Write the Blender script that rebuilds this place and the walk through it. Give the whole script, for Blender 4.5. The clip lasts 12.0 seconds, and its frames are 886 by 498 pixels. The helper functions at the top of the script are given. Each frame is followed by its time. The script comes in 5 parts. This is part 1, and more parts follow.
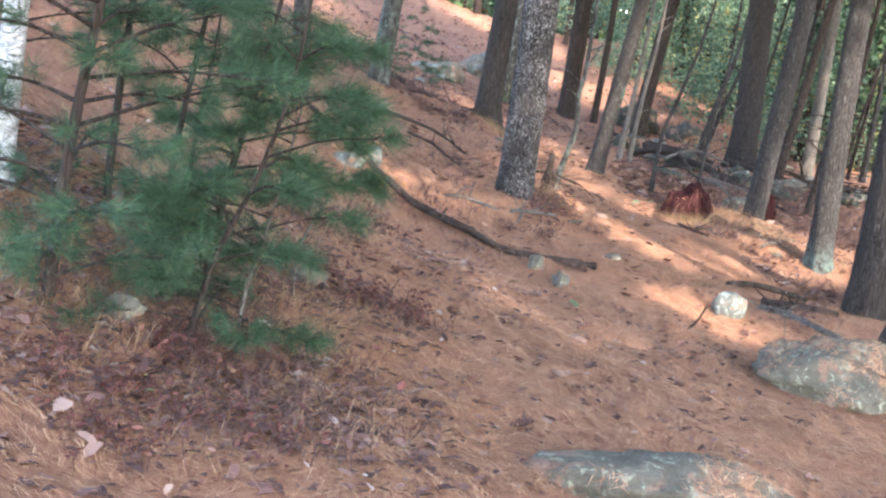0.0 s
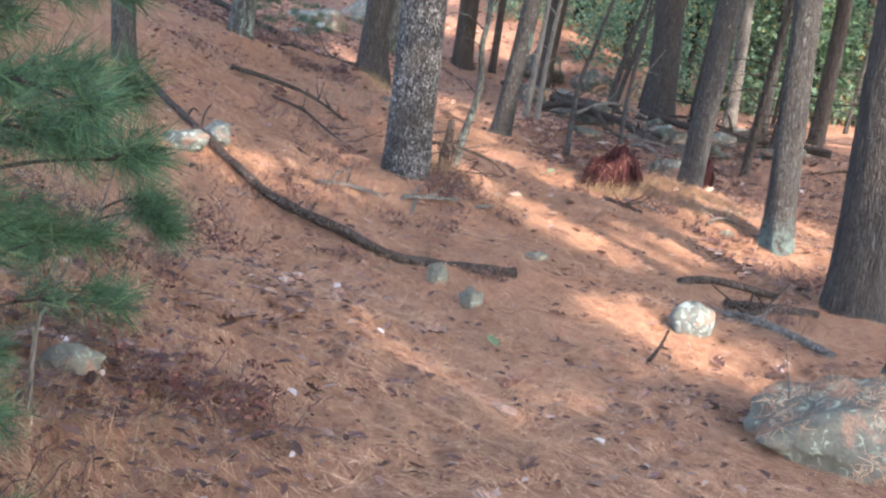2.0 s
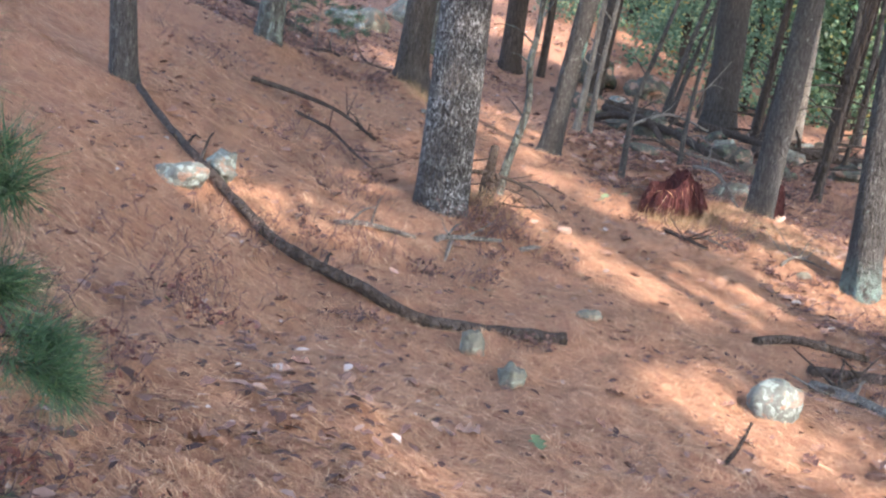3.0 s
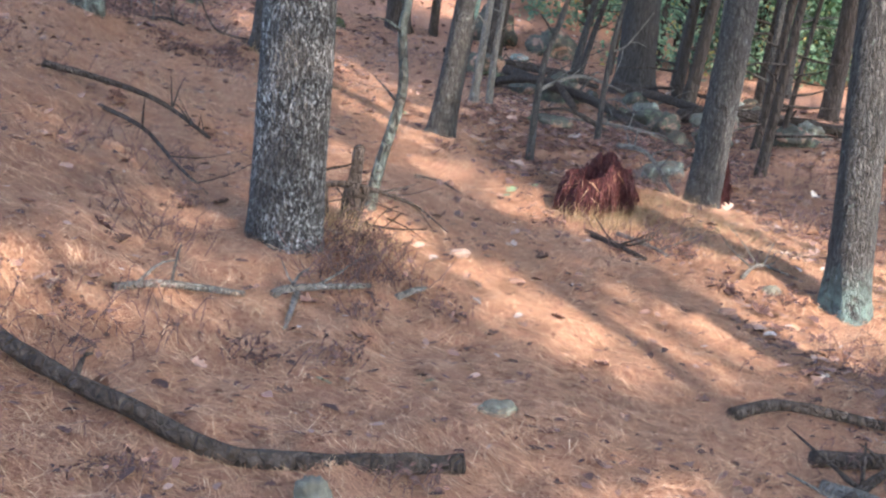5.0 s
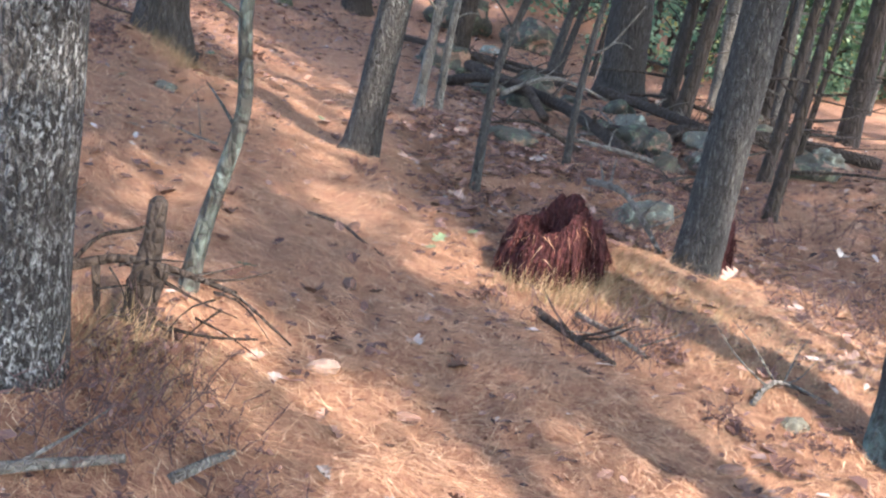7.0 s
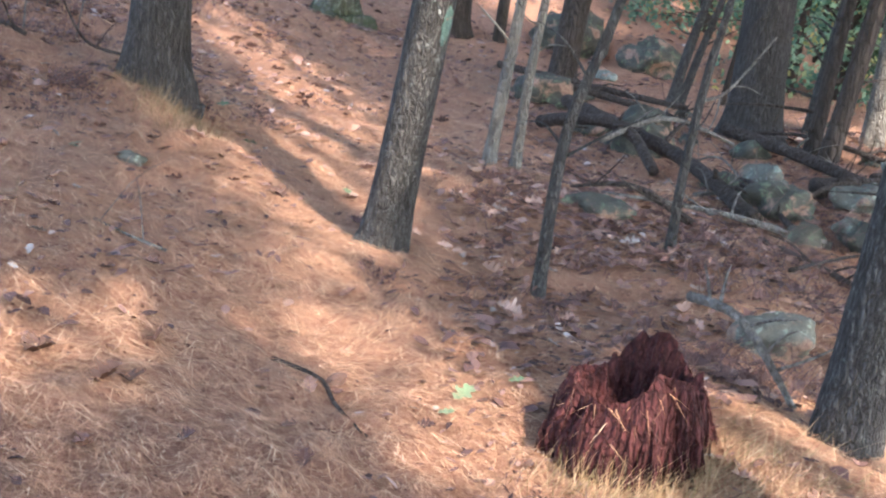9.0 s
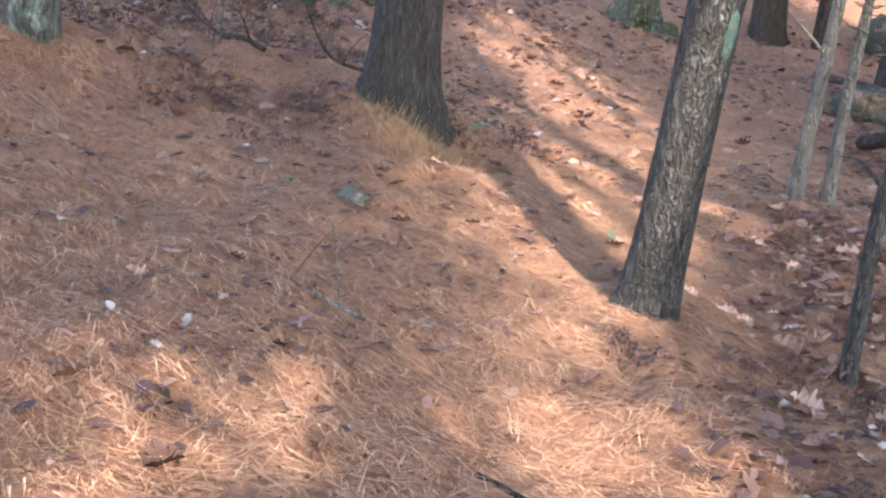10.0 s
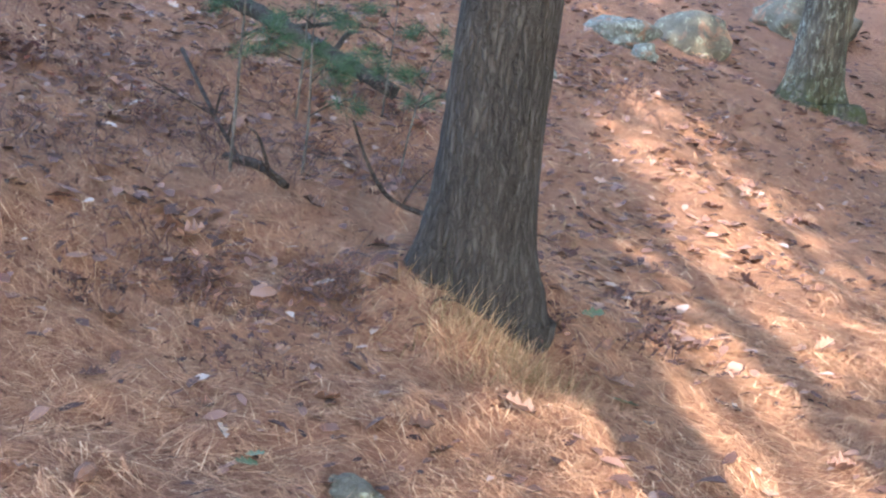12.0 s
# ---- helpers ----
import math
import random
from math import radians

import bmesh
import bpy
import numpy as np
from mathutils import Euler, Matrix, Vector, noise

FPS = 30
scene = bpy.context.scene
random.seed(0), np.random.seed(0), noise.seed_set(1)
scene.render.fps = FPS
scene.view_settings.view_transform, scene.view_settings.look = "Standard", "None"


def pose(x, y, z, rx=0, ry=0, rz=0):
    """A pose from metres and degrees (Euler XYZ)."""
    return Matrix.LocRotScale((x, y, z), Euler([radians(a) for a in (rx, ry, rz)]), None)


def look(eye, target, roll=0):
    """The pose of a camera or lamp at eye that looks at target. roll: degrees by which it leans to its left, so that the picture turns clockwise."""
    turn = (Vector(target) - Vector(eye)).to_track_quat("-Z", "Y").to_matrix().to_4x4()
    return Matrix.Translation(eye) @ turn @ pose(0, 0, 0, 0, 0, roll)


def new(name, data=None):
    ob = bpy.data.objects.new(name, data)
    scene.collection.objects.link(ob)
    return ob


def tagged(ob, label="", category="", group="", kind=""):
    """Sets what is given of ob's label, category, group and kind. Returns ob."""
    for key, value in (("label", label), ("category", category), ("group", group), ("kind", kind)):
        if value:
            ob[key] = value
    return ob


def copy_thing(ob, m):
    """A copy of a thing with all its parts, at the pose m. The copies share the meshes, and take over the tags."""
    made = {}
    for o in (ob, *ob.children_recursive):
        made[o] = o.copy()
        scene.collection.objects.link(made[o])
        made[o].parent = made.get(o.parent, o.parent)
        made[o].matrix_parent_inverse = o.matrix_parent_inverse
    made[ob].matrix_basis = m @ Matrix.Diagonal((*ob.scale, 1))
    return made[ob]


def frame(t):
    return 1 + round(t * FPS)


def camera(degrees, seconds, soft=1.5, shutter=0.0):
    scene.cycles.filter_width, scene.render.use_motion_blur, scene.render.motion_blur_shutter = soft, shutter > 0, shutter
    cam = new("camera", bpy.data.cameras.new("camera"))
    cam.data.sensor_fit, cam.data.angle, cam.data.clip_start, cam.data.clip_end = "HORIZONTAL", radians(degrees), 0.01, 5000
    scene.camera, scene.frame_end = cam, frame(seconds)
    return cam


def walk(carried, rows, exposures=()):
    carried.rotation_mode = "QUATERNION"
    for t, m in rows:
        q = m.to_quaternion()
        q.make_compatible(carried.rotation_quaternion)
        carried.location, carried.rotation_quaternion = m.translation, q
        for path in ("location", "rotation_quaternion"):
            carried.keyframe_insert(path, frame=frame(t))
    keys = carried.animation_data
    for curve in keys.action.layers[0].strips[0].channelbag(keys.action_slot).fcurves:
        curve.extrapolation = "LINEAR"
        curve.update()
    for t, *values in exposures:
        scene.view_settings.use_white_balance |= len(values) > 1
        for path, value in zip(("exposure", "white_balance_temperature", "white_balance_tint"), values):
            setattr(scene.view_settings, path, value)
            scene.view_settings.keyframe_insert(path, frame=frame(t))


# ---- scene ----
cam = camera(37.0, 12.0, soft=2.3)
PATH = [
    (0, (-0.038, -0.384, 1.405), (0.011, 1.594, 1.112), 6.9),
    (0.5, (-0.006, 0.177, 1.415), (0.003, 2.162, 1.17), 5.9),
    (1, (0.092, 0.689, 1.422), (0.136, 2.654, 1.052), 7.7),
    (1.5, (0.066, 1.227, 1.444), (0.173, 3.185, 1.051), 7.6),
    (2, (0.135, 1.942, 1.38), (0.345, 3.899, 1.028), 5.6),
    (2.5, (0.219, 2.526, 1.427), (0.36, 4.489, 1.067), 6.3),
    (4.5, (0.363, 4.629, 1.571), (0.569, 6.577, 1.165), 4.5),
    (5, (0.64, 5.194, 1.474), (0.923, 7.129, 1.052), 4.1),
    (5.5, (0.853, 5.729, 1.431), (1.225, 7.645, 0.998), 5.0),
    (6, (1.001, 6.306, 1.44), (1.369, 8.222, 0.997), 7.0),
    (6.5, (1.215, 6.859, 1.413), (1.549, 8.773, 0.936), 6.4),
    (7, (1.307, 7.376, 1.424), (1.616, 9.301, 0.98), 7.0),
    (9, (1.933, 9.314, 1.508), (2.028, 11.259, 1.053), 5.4),
    (9.5, (2.066, 9.867, 1.474), (2.014, 11.813, 1.015), 3.7),
    (10, (2.083, 10.384, 1.463), (1.71, 12.289, 0.983), 3.5),
    (10.5, (2.065, 10.927, 1.548), (1.585, 12.815, 1.096), 7.0),
    (11, (2.031, 11.46, 1.515), (1.518, 13.348, 1.098), 7.5),
    (11.5, (1.937, 11.935, 1.538), (1.405, 13.819, 1.126), 6.7),
    (12, (1.786, 12.469, 1.636), (1.195, 14.326, 1.186), 4.4),
]
walk(cam, [(t, look(eye, target, roll)) for t, eye, target, roll in PATH],
     [(0, 4.02, 6800, 12), (1, 3.98, 6800, 12), (2.5, 3.96, 6750, 12), (4.5, 3.9, 6550, 10.5), (5.5, 3.88, 6480, 9.5), (7, 3.88, 6420, 8.5), (9, 4.02, 6480, 8.5), (10.5, 4.06, 6650, 10), (12, 4.22, 6700, 9.5)])

# ---- world, sun, exposure ----
SUN_TO = Vector((0.385, -0.635, 0.67)).normalized()      # towards the sun: behind the walker, to the right
world = bpy.data.worlds.new("world")
scene.world = world
world.use_nodes = True
wn = world.node_tree
sky = wn.nodes.new("ShaderNodeTexSky")
sky.sky_type = "NISHITA"
sky.sun_disc = False
sky.sun_elevation = math.asin(SUN_TO.z)
sky.sun_rotation = math.atan2(SUN_TO.x, SUN_TO.y)
wn.links.new(sky.outputs[0], wn.nodes["Background"].inputs[0])
wn.nodes["Background"].inputs[1].default_value = 0.15
sun_lamp = bpy.data.lights.new("sun", "SUN")
sun_lamp.energy, sun_lamp.angle, sun_lamp.color = 1.18, radians(0.8), (1.0, 0.93, 0.84)
sun = new("sun", sun_lamp)
sun.matrix_world = look((0, 0, 30), tuple(Vector((0, 0, 30)) - SUN_TO))

rng = np.random.default_rng(7)
rnd = random.Random(11)


# ---- the lie of the land ----
def smooth_noise(x, y, seed=0):
    """Value noise on a unit lattice, for arrays."""
    xi, yi = np.floor(x).astype(np.int64), np.floor(y).astype(np.int64)
    fx, fy = x - xi, y - yi
    fx, fy = fx * fx * (3 - 2 * fx), fy * fy * (3 - 2 * fy)

    def h(a, b):
        n = (a * 374761393 + b * 668265263 + seed * 974711) & 0xFFFFFFFF
        n = ((n ^ (n >> 13)) * 1274126177) & 0xFFFFFFFF
        return ((n ^ (n >> 16)) & 0xFFFF) / 65535.0 * 2 - 1
    return (h(xi, yi) * (1 - fx) + h(xi + 1, yi) * fx) * (1 - fy) + (h(xi, yi + 1) * (1 - fx) + h(xi + 1, yi + 1) * fx) * fy


def bump(x, y, cx, cy, amp, rx, ry=None, turn=0.0):
    ry = ry or rx
    dx, dy = x - cx, y - cy
    c, s = math.cos(radians(turn)), math.sin(radians(turn))
    u, v = (dx * c + dy * s) / rx, (-dx * s + dy * c) / ry
    return amp * np.exp(-(u * u + v * v))


def land(x, y):
    """Height of the slope without its litter."""
    x, y = np.asarray(x, float), np.asarray(y, float)
    cx, cy = np.clip(x, -2.5, 4.5), np.clip(y, 1.0, 22.0)
    v = cy - 10
    z = 0.4133 - 0.2965 * cx + 0.0521 * v + 0.0348 * cx * cx + 0.0012 * cx * v - 0.0019 * v * v
    z = z + np.tanh((cx - x) / 6 * (x < 0)) * 6 * 0.3 - 0.01 * np.maximum(x - 4.5, 0) * (x < 60)
    bank = np.clip(y - 22.6, 0, 12)
    z = z + 0.16 * bank * bank / (bank + 1.2) / (1 + np.exp((x - 5.6 - 0.12 * (y - 22)) / 0.7))
    z = z + 0.02 * np.clip(y - 22, 0, 40) + 0.03 * np.clip(y - 1, -10, 0)
    z = z + bump(x, y, -0.1, 8.2, -0.14, 1.1) + bump(x, y, 0.25, 16.5, 0.15, 0.8) + bump(x, y, 0.60, 16.0, 0.05, 0.25) + bump(x, y, 1.0, 16.05, -0.09, 0.28)
    z = z + bump(x, y, 2.7, 15.6, 0.10, 1.3) + bump(x, y, 3.25, 12.85, 0.15, 0.95, 0.42, 110) + bump(x, y, 0.9, 10.75, 0.10, 0.55) + bump(x, y, -0.4, 22.3, 0.22, 2.2) + bump(x, y, -0.75, 15.3, 0.10, 0.5) + bump(x, y, 1.2, 11.5, 0.09, 0.3)
    return z


def ground(x, y):
    x, y = np.asarray(x, float), np.asarray(y, float)
    z = land(x, y)
    z = z + 0.045 * smooth_noise(x / 0.9, y / 0.9, 1) + 0.022 * smooth_noise(x / 0.34, y / 0.34, 2)
    z = z + 0.022 * np.abs(smooth_noise(x / 0.17, y / 0.13, 3)) + 0.016 * smooth_noise(x / 0.085, y / 0.075, 4)
    return z


def gz(x, y):
    return float(ground(x, y))


# ---- materials ----
def material(name, rough=0.85, spec=0.2):
    m = bpy.data.materials.new(name)
    m.use_nodes = True
    b = m.node_tree.nodes["Principled BSDF"]
    b.inputs["Roughness"].default_value = rough
    b.inputs["Specular IOR Level"].default_value = spec
    return m, m.node_tree, b


def tex_noise(nt, scale, detail=4.0, rough=0.6, stretch=(1, 1, 1), kind="Object", distort=0.0):
    co = nt.nodes.new("ShaderNodeTexCoord")
    mp = nt.nodes.new("ShaderNodeMapping")
    mp.inputs["Scale"].default_value = stretch
    n = nt.nodes.new("ShaderNodeTexNoise")
    n.inputs["Scale"].default_value, n.inputs["Detail"].default_value = scale, detail
    n.inputs["Roughness"].default_value, n.inputs["Distortion"].default_value = rough, distort
    nt.links.new(co.outputs[kind], mp.inputs[0])
    nt.links.new(mp.outputs[0], n.inputs["Vector"])
    return n.outputs["Fac"]


def ramp(nt, fac, stops):
    r = nt.nodes.new("ShaderNodeValToRGB")
    e = r.color_ramp.elements
    while len(e) < len(stops):
        e.new(0.5)
    for k, (p, col) in zip(e, stops):
        k.position, k.color = p, (*col, 1) if len(col) == 3 else (col[0],) * 3 + (1,)
    nt.links.new(fac, r.inputs[0])
    return r.outputs[0]


def mix(nt, fac, a, b, mode="MIX"):
    m = nt.nodes.new("ShaderNodeMix")
    m.data_type, m.blend_type = "RGBA", mode
    for sock, v in ((m.inputs[0], fac), (m.inputs[6], a), (m.inputs[7], b)):
        if isinstance(v, (int, float)):
            sock.default_value = v
        elif isinstance(v, tuple):
            sock.default_value = (*v, 1)
        else:
            nt.links.new(v, sock)
    return m.outputs[2]


def relief(nt, bsdf, height, strength=0.5, dist=0.01):
    b = nt.nodes.new("ShaderNodeBump")
    b.inputs["Strength"].default_value, b.inputs["Distance"].default_value = strength, dist
    nt.links.new(height, b.inputs["Height"])
    nt.links.new(b.outputs[0], bsdf.inputs["Normal"])


def litter_material():
    m, nt, b = material("needle_litter", 0.95, 0.08)
    big = tex_noise(nt, 0.9, 5, 0.6)
    mid = tex_noise(nt, 9, 6, 0.75, (1, 1.4, 1), distort=1.2)
    fine = tex_noise(nt, 75, 5, 0.8, (1, 1.5, 1), distort=2.5)
    c1 = ramp(nt, mid, [(0.32, (0.085, 0.040, 0.031)), (0.5, (0.300, 0.148, 0.096)), (0.7, (0.460, 0.255, 0.165))])
    c2 = ramp(nt, fine, [(0.34, (0.070, 0.032, 0.025)), (0.52, (0.330, 0.164, 0.105)), (0.7, (0.600, 0.370, 0.250))])
    c = mix(nt, 0.55, c1, c2)
    c = mix(nt, ramp(nt, big, [(0.42, (0.0,)), (0.7, (0.55,))]), c, (0.200, 0.108, 0.077))
    speck = tex_noise(nt, 34, 3, 0.6, (1, 1.5, 1), distort=0.8)
    c = mix(nt, ramp(nt, speck, [(0.60, (0.0,)), (0.66, (0.8,))]), c, (0.075, 0.034, 0.026))
    nt.links.new(c, b.inputs["Base Color"])
    relief(nt, b, mix(nt, 0.5, fine, mid), 1.0, 0.03)
    return m


def island_material(name, stops, rough=0.8, spec=0.15, translucent=0.0):
    """Loose litter: every needle or leaf of a joined mesh has its own tone."""
    m, nt, b = material(name, rough, spec)
    geo = nt.nodes.new("ShaderNodeNewGeometry")
    c = ramp(nt, geo.outputs["Random Per Island"], stops)
    nt.links.new(c, b.inputs["Base Color"])
    if translucent:
        out = nt.nodes["Material Output"]
        tr = nt.nodes.new("ShaderNodeBsdfTranslucent")
        nt.links.new(c, tr.inputs["Color"])
        ms = nt.nodes.new("ShaderNodeMixShader")
        ms.inputs[0].default_value = translucent
        nt.links.new(b.outputs[0], ms.inputs[1])
        nt.links.new(tr.outputs[0], ms.inputs[2])
        nt.links.new(ms.outputs[0], out.inputs["Surface"])
    return m


def object_material(name, stops, rough=0.8, grain=40.0):
    """Single leaves, cones, twigs: tone by object, with veins and blotches."""
    m, nt, b = material(name, rough, 0.2)
    oi = nt.nodes.new("ShaderNodeObjectInfo")
    c = ramp(nt, oi.outputs["Random"], stops)
    n = tex_noise(nt, grain, 4, 0.7)
    c = mix(nt, ramp(nt, n, [(0.35, (0.0,)), (0.75, (0.6,))]), c, (0.10, 0.06, 0.045))
    nt.links.new(c, b.inputs["Base Color"])
    relief(nt, b, n, 0.4, 0.004)
    return m


def bark_material(name, dark, mid, light, lichen=None, amount=0.55, scale=14.0, stretch=0.22, moss=None, plates=0.5, fleck=26, tall=0.45):
    """Fissured bark: ridges and cracks drawn out upright, broad weathering, and lichen or flaking plates in drifts."""
    m, nt, b = material(name, 0.92, 0.15)
    streak = tex_noise(nt, scale * 2.2, 6, 0.75, (1, 1, stretch), distort=0.45)
    co = nt.nodes.new("ShaderNodeTexCoord")
    mp = nt.nodes.new("ShaderNodeMapping")
    mp.inputs["Scale"].default_value = (1, 1, stretch * 1.2)
    warp = nt.nodes.new("ShaderNodeTexNoise")
    warp.inputs["Scale"].default_value, warp.inputs["Detail"].default_value = scale * 1.2, 3
    add = nt.nodes.new("ShaderNodeMix")
    add.data_type, add.blend_type = "RGBA", "LINEAR_LIGHT"
    add.inputs[0].default_value = 0.014
    vor = nt.nodes.new("ShaderNodeTexVoronoi")
    vor.feature = "DISTANCE_TO_EDGE"
    vor.inputs["Scale"].default_value = scale * 2.0
    nt.links.new(co.outputs["Object"], warp.inputs["Vector"])
    nt.links.new(co.outputs["Object"], add.inputs[6])
    nt.links.new(warp.outputs["Color"], add.inputs[7])
    nt.links.new(add.outputs[2], mp.inputs[0])
    nt.links.new(mp.outputs[0], vor.inputs["Vector"])
    crack = ramp(nt, vor.outputs[0], [(0.0, (0.0,)), (0.26, (1.0,))])
    c = ramp(nt, streak, [(0.32, dark), (0.5, mid), (0.70, light)])
    c = mix(nt, plates, c, mix(nt, crack, dark, c))
    broad = tex_noise(nt, 3.0, 5, 0.65, (1, 1, 0.6))
    c = mix(nt, ramp(nt, broad, [(0.4, (0.0,)), (0.7, (0.5,))]), c, tuple(v * 0.7 for v in mid))
    if lichen:
        spots = tex_noise(nt, fleck, 6, 0.72, (1, 1, tall), distort=0.8)
        drift = tex_noise(nt, 5.0, 4, 0.6, (1, 1, 0.7))
        mask = mix(nt, 1.0, ramp(nt, spots, [(amount - 0.05, (0.0,)), (amount + 0.10, (0.8,))]), ramp(nt, drift, [(0.38, (0.15,)), (0.58, (1.0,))]), "MULTIPLY")
        c = mix(nt, mask, c, lichen)
    if moss:
        sep = nt.nodes.new("ShaderNodeSeparateXYZ")
        nt.links.new(co.outputs["Object"], sep.inputs[0])
        up = ramp(nt, sep.outputs["Z"], [(0.0, (1.0,)), (moss[1], (0.0,))])
        patch = tex_noise(nt, 15, 5, 0.7)
        mask = mix(nt, 1.0, up, ramp(nt, patch, [(0.38, (0.0,)), (0.55, (1.0,))]), "MULTIPLY")
        c = mix(nt, mask, c, moss[0])
    nt.links.new(c, b.inputs["Base Color"])
    h = mix(nt, 0.6, streak, crack)
    relief(nt, b, h, 1.0, 0.022)
    return m


def rock_material(name, dark, light, lichen, amount=0.5, scale=7.0):
    m, nt, b = material(name, 0.93, 0.2)
    n = tex_noise(nt, scale, 8, 0.7)
    f = tex_noise(nt, scale * 9, 5, 0.7)
    c = ramp(nt, n, [(0.3, dark), (0.7, light)])
    c = mix(nt, 0.35, c, ramp(nt, f, [(0.3, dark), (0.7, light)]))
    sp = tex_noise(nt, scale * 2.2, 6, 0.65, distort=0.8)
    c = mix(nt, ramp(nt, sp, [(amount, (0.0,)), (amount + 0.07, (0.9,))]), c, lichen)
    drift = tex_noise(nt, scale * 0.7, 4, 0.6, distort=0.5)
    c = mix(nt, ramp(nt, drift, [(0.55, (0.0,)), (0.62, (0.85,))]), c, ramp(nt, f, [(0.3, (0.11, 0.06, 0.045)), (0.7, (0.33, 0.19, 0.13))]))
    nt.links.new(c, b.inputs["Base Color"])
    relief(nt, b, mix(nt, 0.5, n, f), 0.9, 0.025)
    return m


LITTER = litter_material()
NEEDLE = island_material("fallen_needles", [(0.0, (0.095, 0.042, 0.033)), (0.3, (0.290, 0.138, 0.086)), (0.6, (0.430, 0.218, 0.128)), (0.85, (0.540, 0.318, 0.192)), (1.0, (0.660, 0.460, 0.310))])
LEAFBITS = island_material("leaf_scraps", [(0.0, (0.040, 0.022, 0.020)), (0.5, (0.100, 0.052, 0.045)), (0.85, (0.19, 0.105, 0.085)), (0.96, (0.28, 0.18, 0.15)), (1.0, (0.46, 0.38, 0.35))])
DEADLEAF = object_material("dead_leaf", [(0.0, (0.06, 0.030, 0.023)), (0.45, (0.14, 0.070, 0.050)), (0.9, (0.22, 0.12, 0.088)), (1.0, (0.27, 0.18, 0.145))])
LEAFTONE = island_material("oak_leaf_tones", [(0.0, (0.06, 0.031, 0.027)), (0.5, (0.15, 0.078, 0.062)), (0.85, (0.26, 0.15, 0.115)), (0.97, (0.30, 0.20, 0.165)), (1.0, (0.38, 0.30, 0.26))])
GREENLEAF = object_material("green_leaf", [(0.0, (0.06, 0.10, 0.045)), (0.6, (0.10, 0.145, 0.078)), (1.0, (0.15, 0.195, 0.125))], 0.6)
PALELEAF = object_material("pale_leaf", [(0.0, (0.18, 0.13, 0.11)), (0.6, (0.26, 0.205, 0.185)), (1.0, (0.35, 0.30, 0.28))])
REDLEAF = object_material("red_leaf", [(0.0, (0.05, 0.02, 0.018)), (0.7, (0.12, 0.042, 0.034)), (1.0, (0.19, 0.055, 0.045))])
REDSHRUB = island_material("red_shrub_leaves", [(0.0, (0.035, 0.013, 0.012)), (0.6, (0.095, 0.034, 0.029)), (0.92, (0.17, 0.065, 0.052)), (1.0, (0.12, 0.14, 0.06))], 0.7, 0.2, 0.15)
DRYSHRUB = island_material("dry_shrub_leaves", [(0.0, (0.04, 0.022, 0.021)), (0.6, (0.10, 0.052, 0.046)), (1.0, (0.19, 0.105, 0.085))], 0.8, 0.15, 0.1)
PINE = island_material("pine_needles", [(0.0, (0.016, 0.036, 0.019)), (0.5, (0.031, 0.070, 0.034)), (0.85, (0.058, 0.115, 0.052)), (1.0, (0.14, 0.19, 0.09))], 0.5, 0.35, 0.25)
CANOPY = island_material("canopy_leaves", [(0.0, (0.035, 0.075, 0.035)), (0.5, (0.065, 0.125, 0.055)), (1.0, (0.13, 0.18, 0.07))], 0.6, 0.2, 0.35)
THICKET = island_material("thicket_leaves", [(0.0, (0.055, 0.105, 0.072)), (0.5, (0.12, 0.195, 0.13)), (0.9, (0.24, 0.32, 0.20)), (0.97, (0.38, 0.34, 0.12)), (1.0, (0.40, 0.22, 0.08))], 0.6, 0.2, 0.5)
OAK = bark_material("oak_bark", (0.010, 0.008, 0.008), (0.038, 0.032, 0.030), (0.110, 0.098, 0.092), (0.42, 0.40, 0.39), 0.545, 26, 0.26, fleck=80, tall=0.5)
PINEBARK = bark_material("pine_bark", (0.014, 0.011, 0.010), (0.058, 0.049, 0.045), (0.108, 0.095, 0.089), None, 0.6, 27, 0.13, plates=0.6)
GREYBARK = bark_material("grey_bark", (0.014, 0.012, 0.011), (0.066, 0.058, 0.054), (0.160, 0.146, 0.137), (0.36, 0.37, 0.35), 0.66, 34, 0.20, plates=0.5)
LICHENBARK = bark_material("lichen_bark", (0.014, 0.012, 0.011), (0.062, 0.054, 0.050), (0.170, 0.154, 0.145), (0.30, 0.37, 0.33), 0.66, 36, 0.16, ((0.13, 0.168, 0.148), 0.24))
MOSSBARK = bark_material("mossy_bark", (0.020, 0.017, 0.013), (0.068, 0.059, 0.048), (0.142, 0.128, 0.107), (0.34, 0.38, 0.33), 0.58, 11, 0.25, ((0.036, 0.042, 0.018), 0.32))
SPOTBARK = bark_material("lichen_spotted_bark", (0.018, 0.017, 0.015), (0.060, 0.055, 0.048), (0.13, 0.122, 0.108), (0.19, 0.22, 0.19), 0.54, 12, 0.4, fleck=14)
SAPBARK = bark_material("sapling_bark", (0.056, 0.046, 0.040), (0.136, 0.116, 0.100), (0.240, 0.216, 0.192), (0.42, 0.45, 0.42), 0.64, 22, 0.3, plates=0.15)
BIRCH = bark_material("white_bark", (0.10, 0.09, 0.085), (0.50, 0.49, 0.47), (0.70, 0.70, 0.68), (0.12, 0.11, 0.10), 0.62, 9, 1.6, plates=0.1)
DARKBARK = bark_material("dark_bark", (0.016, 0.012, 0.010), (0.047, 0.034, 0.028), (0.087, 0.068, 0.056), None, 0.6, 14, 0.2)
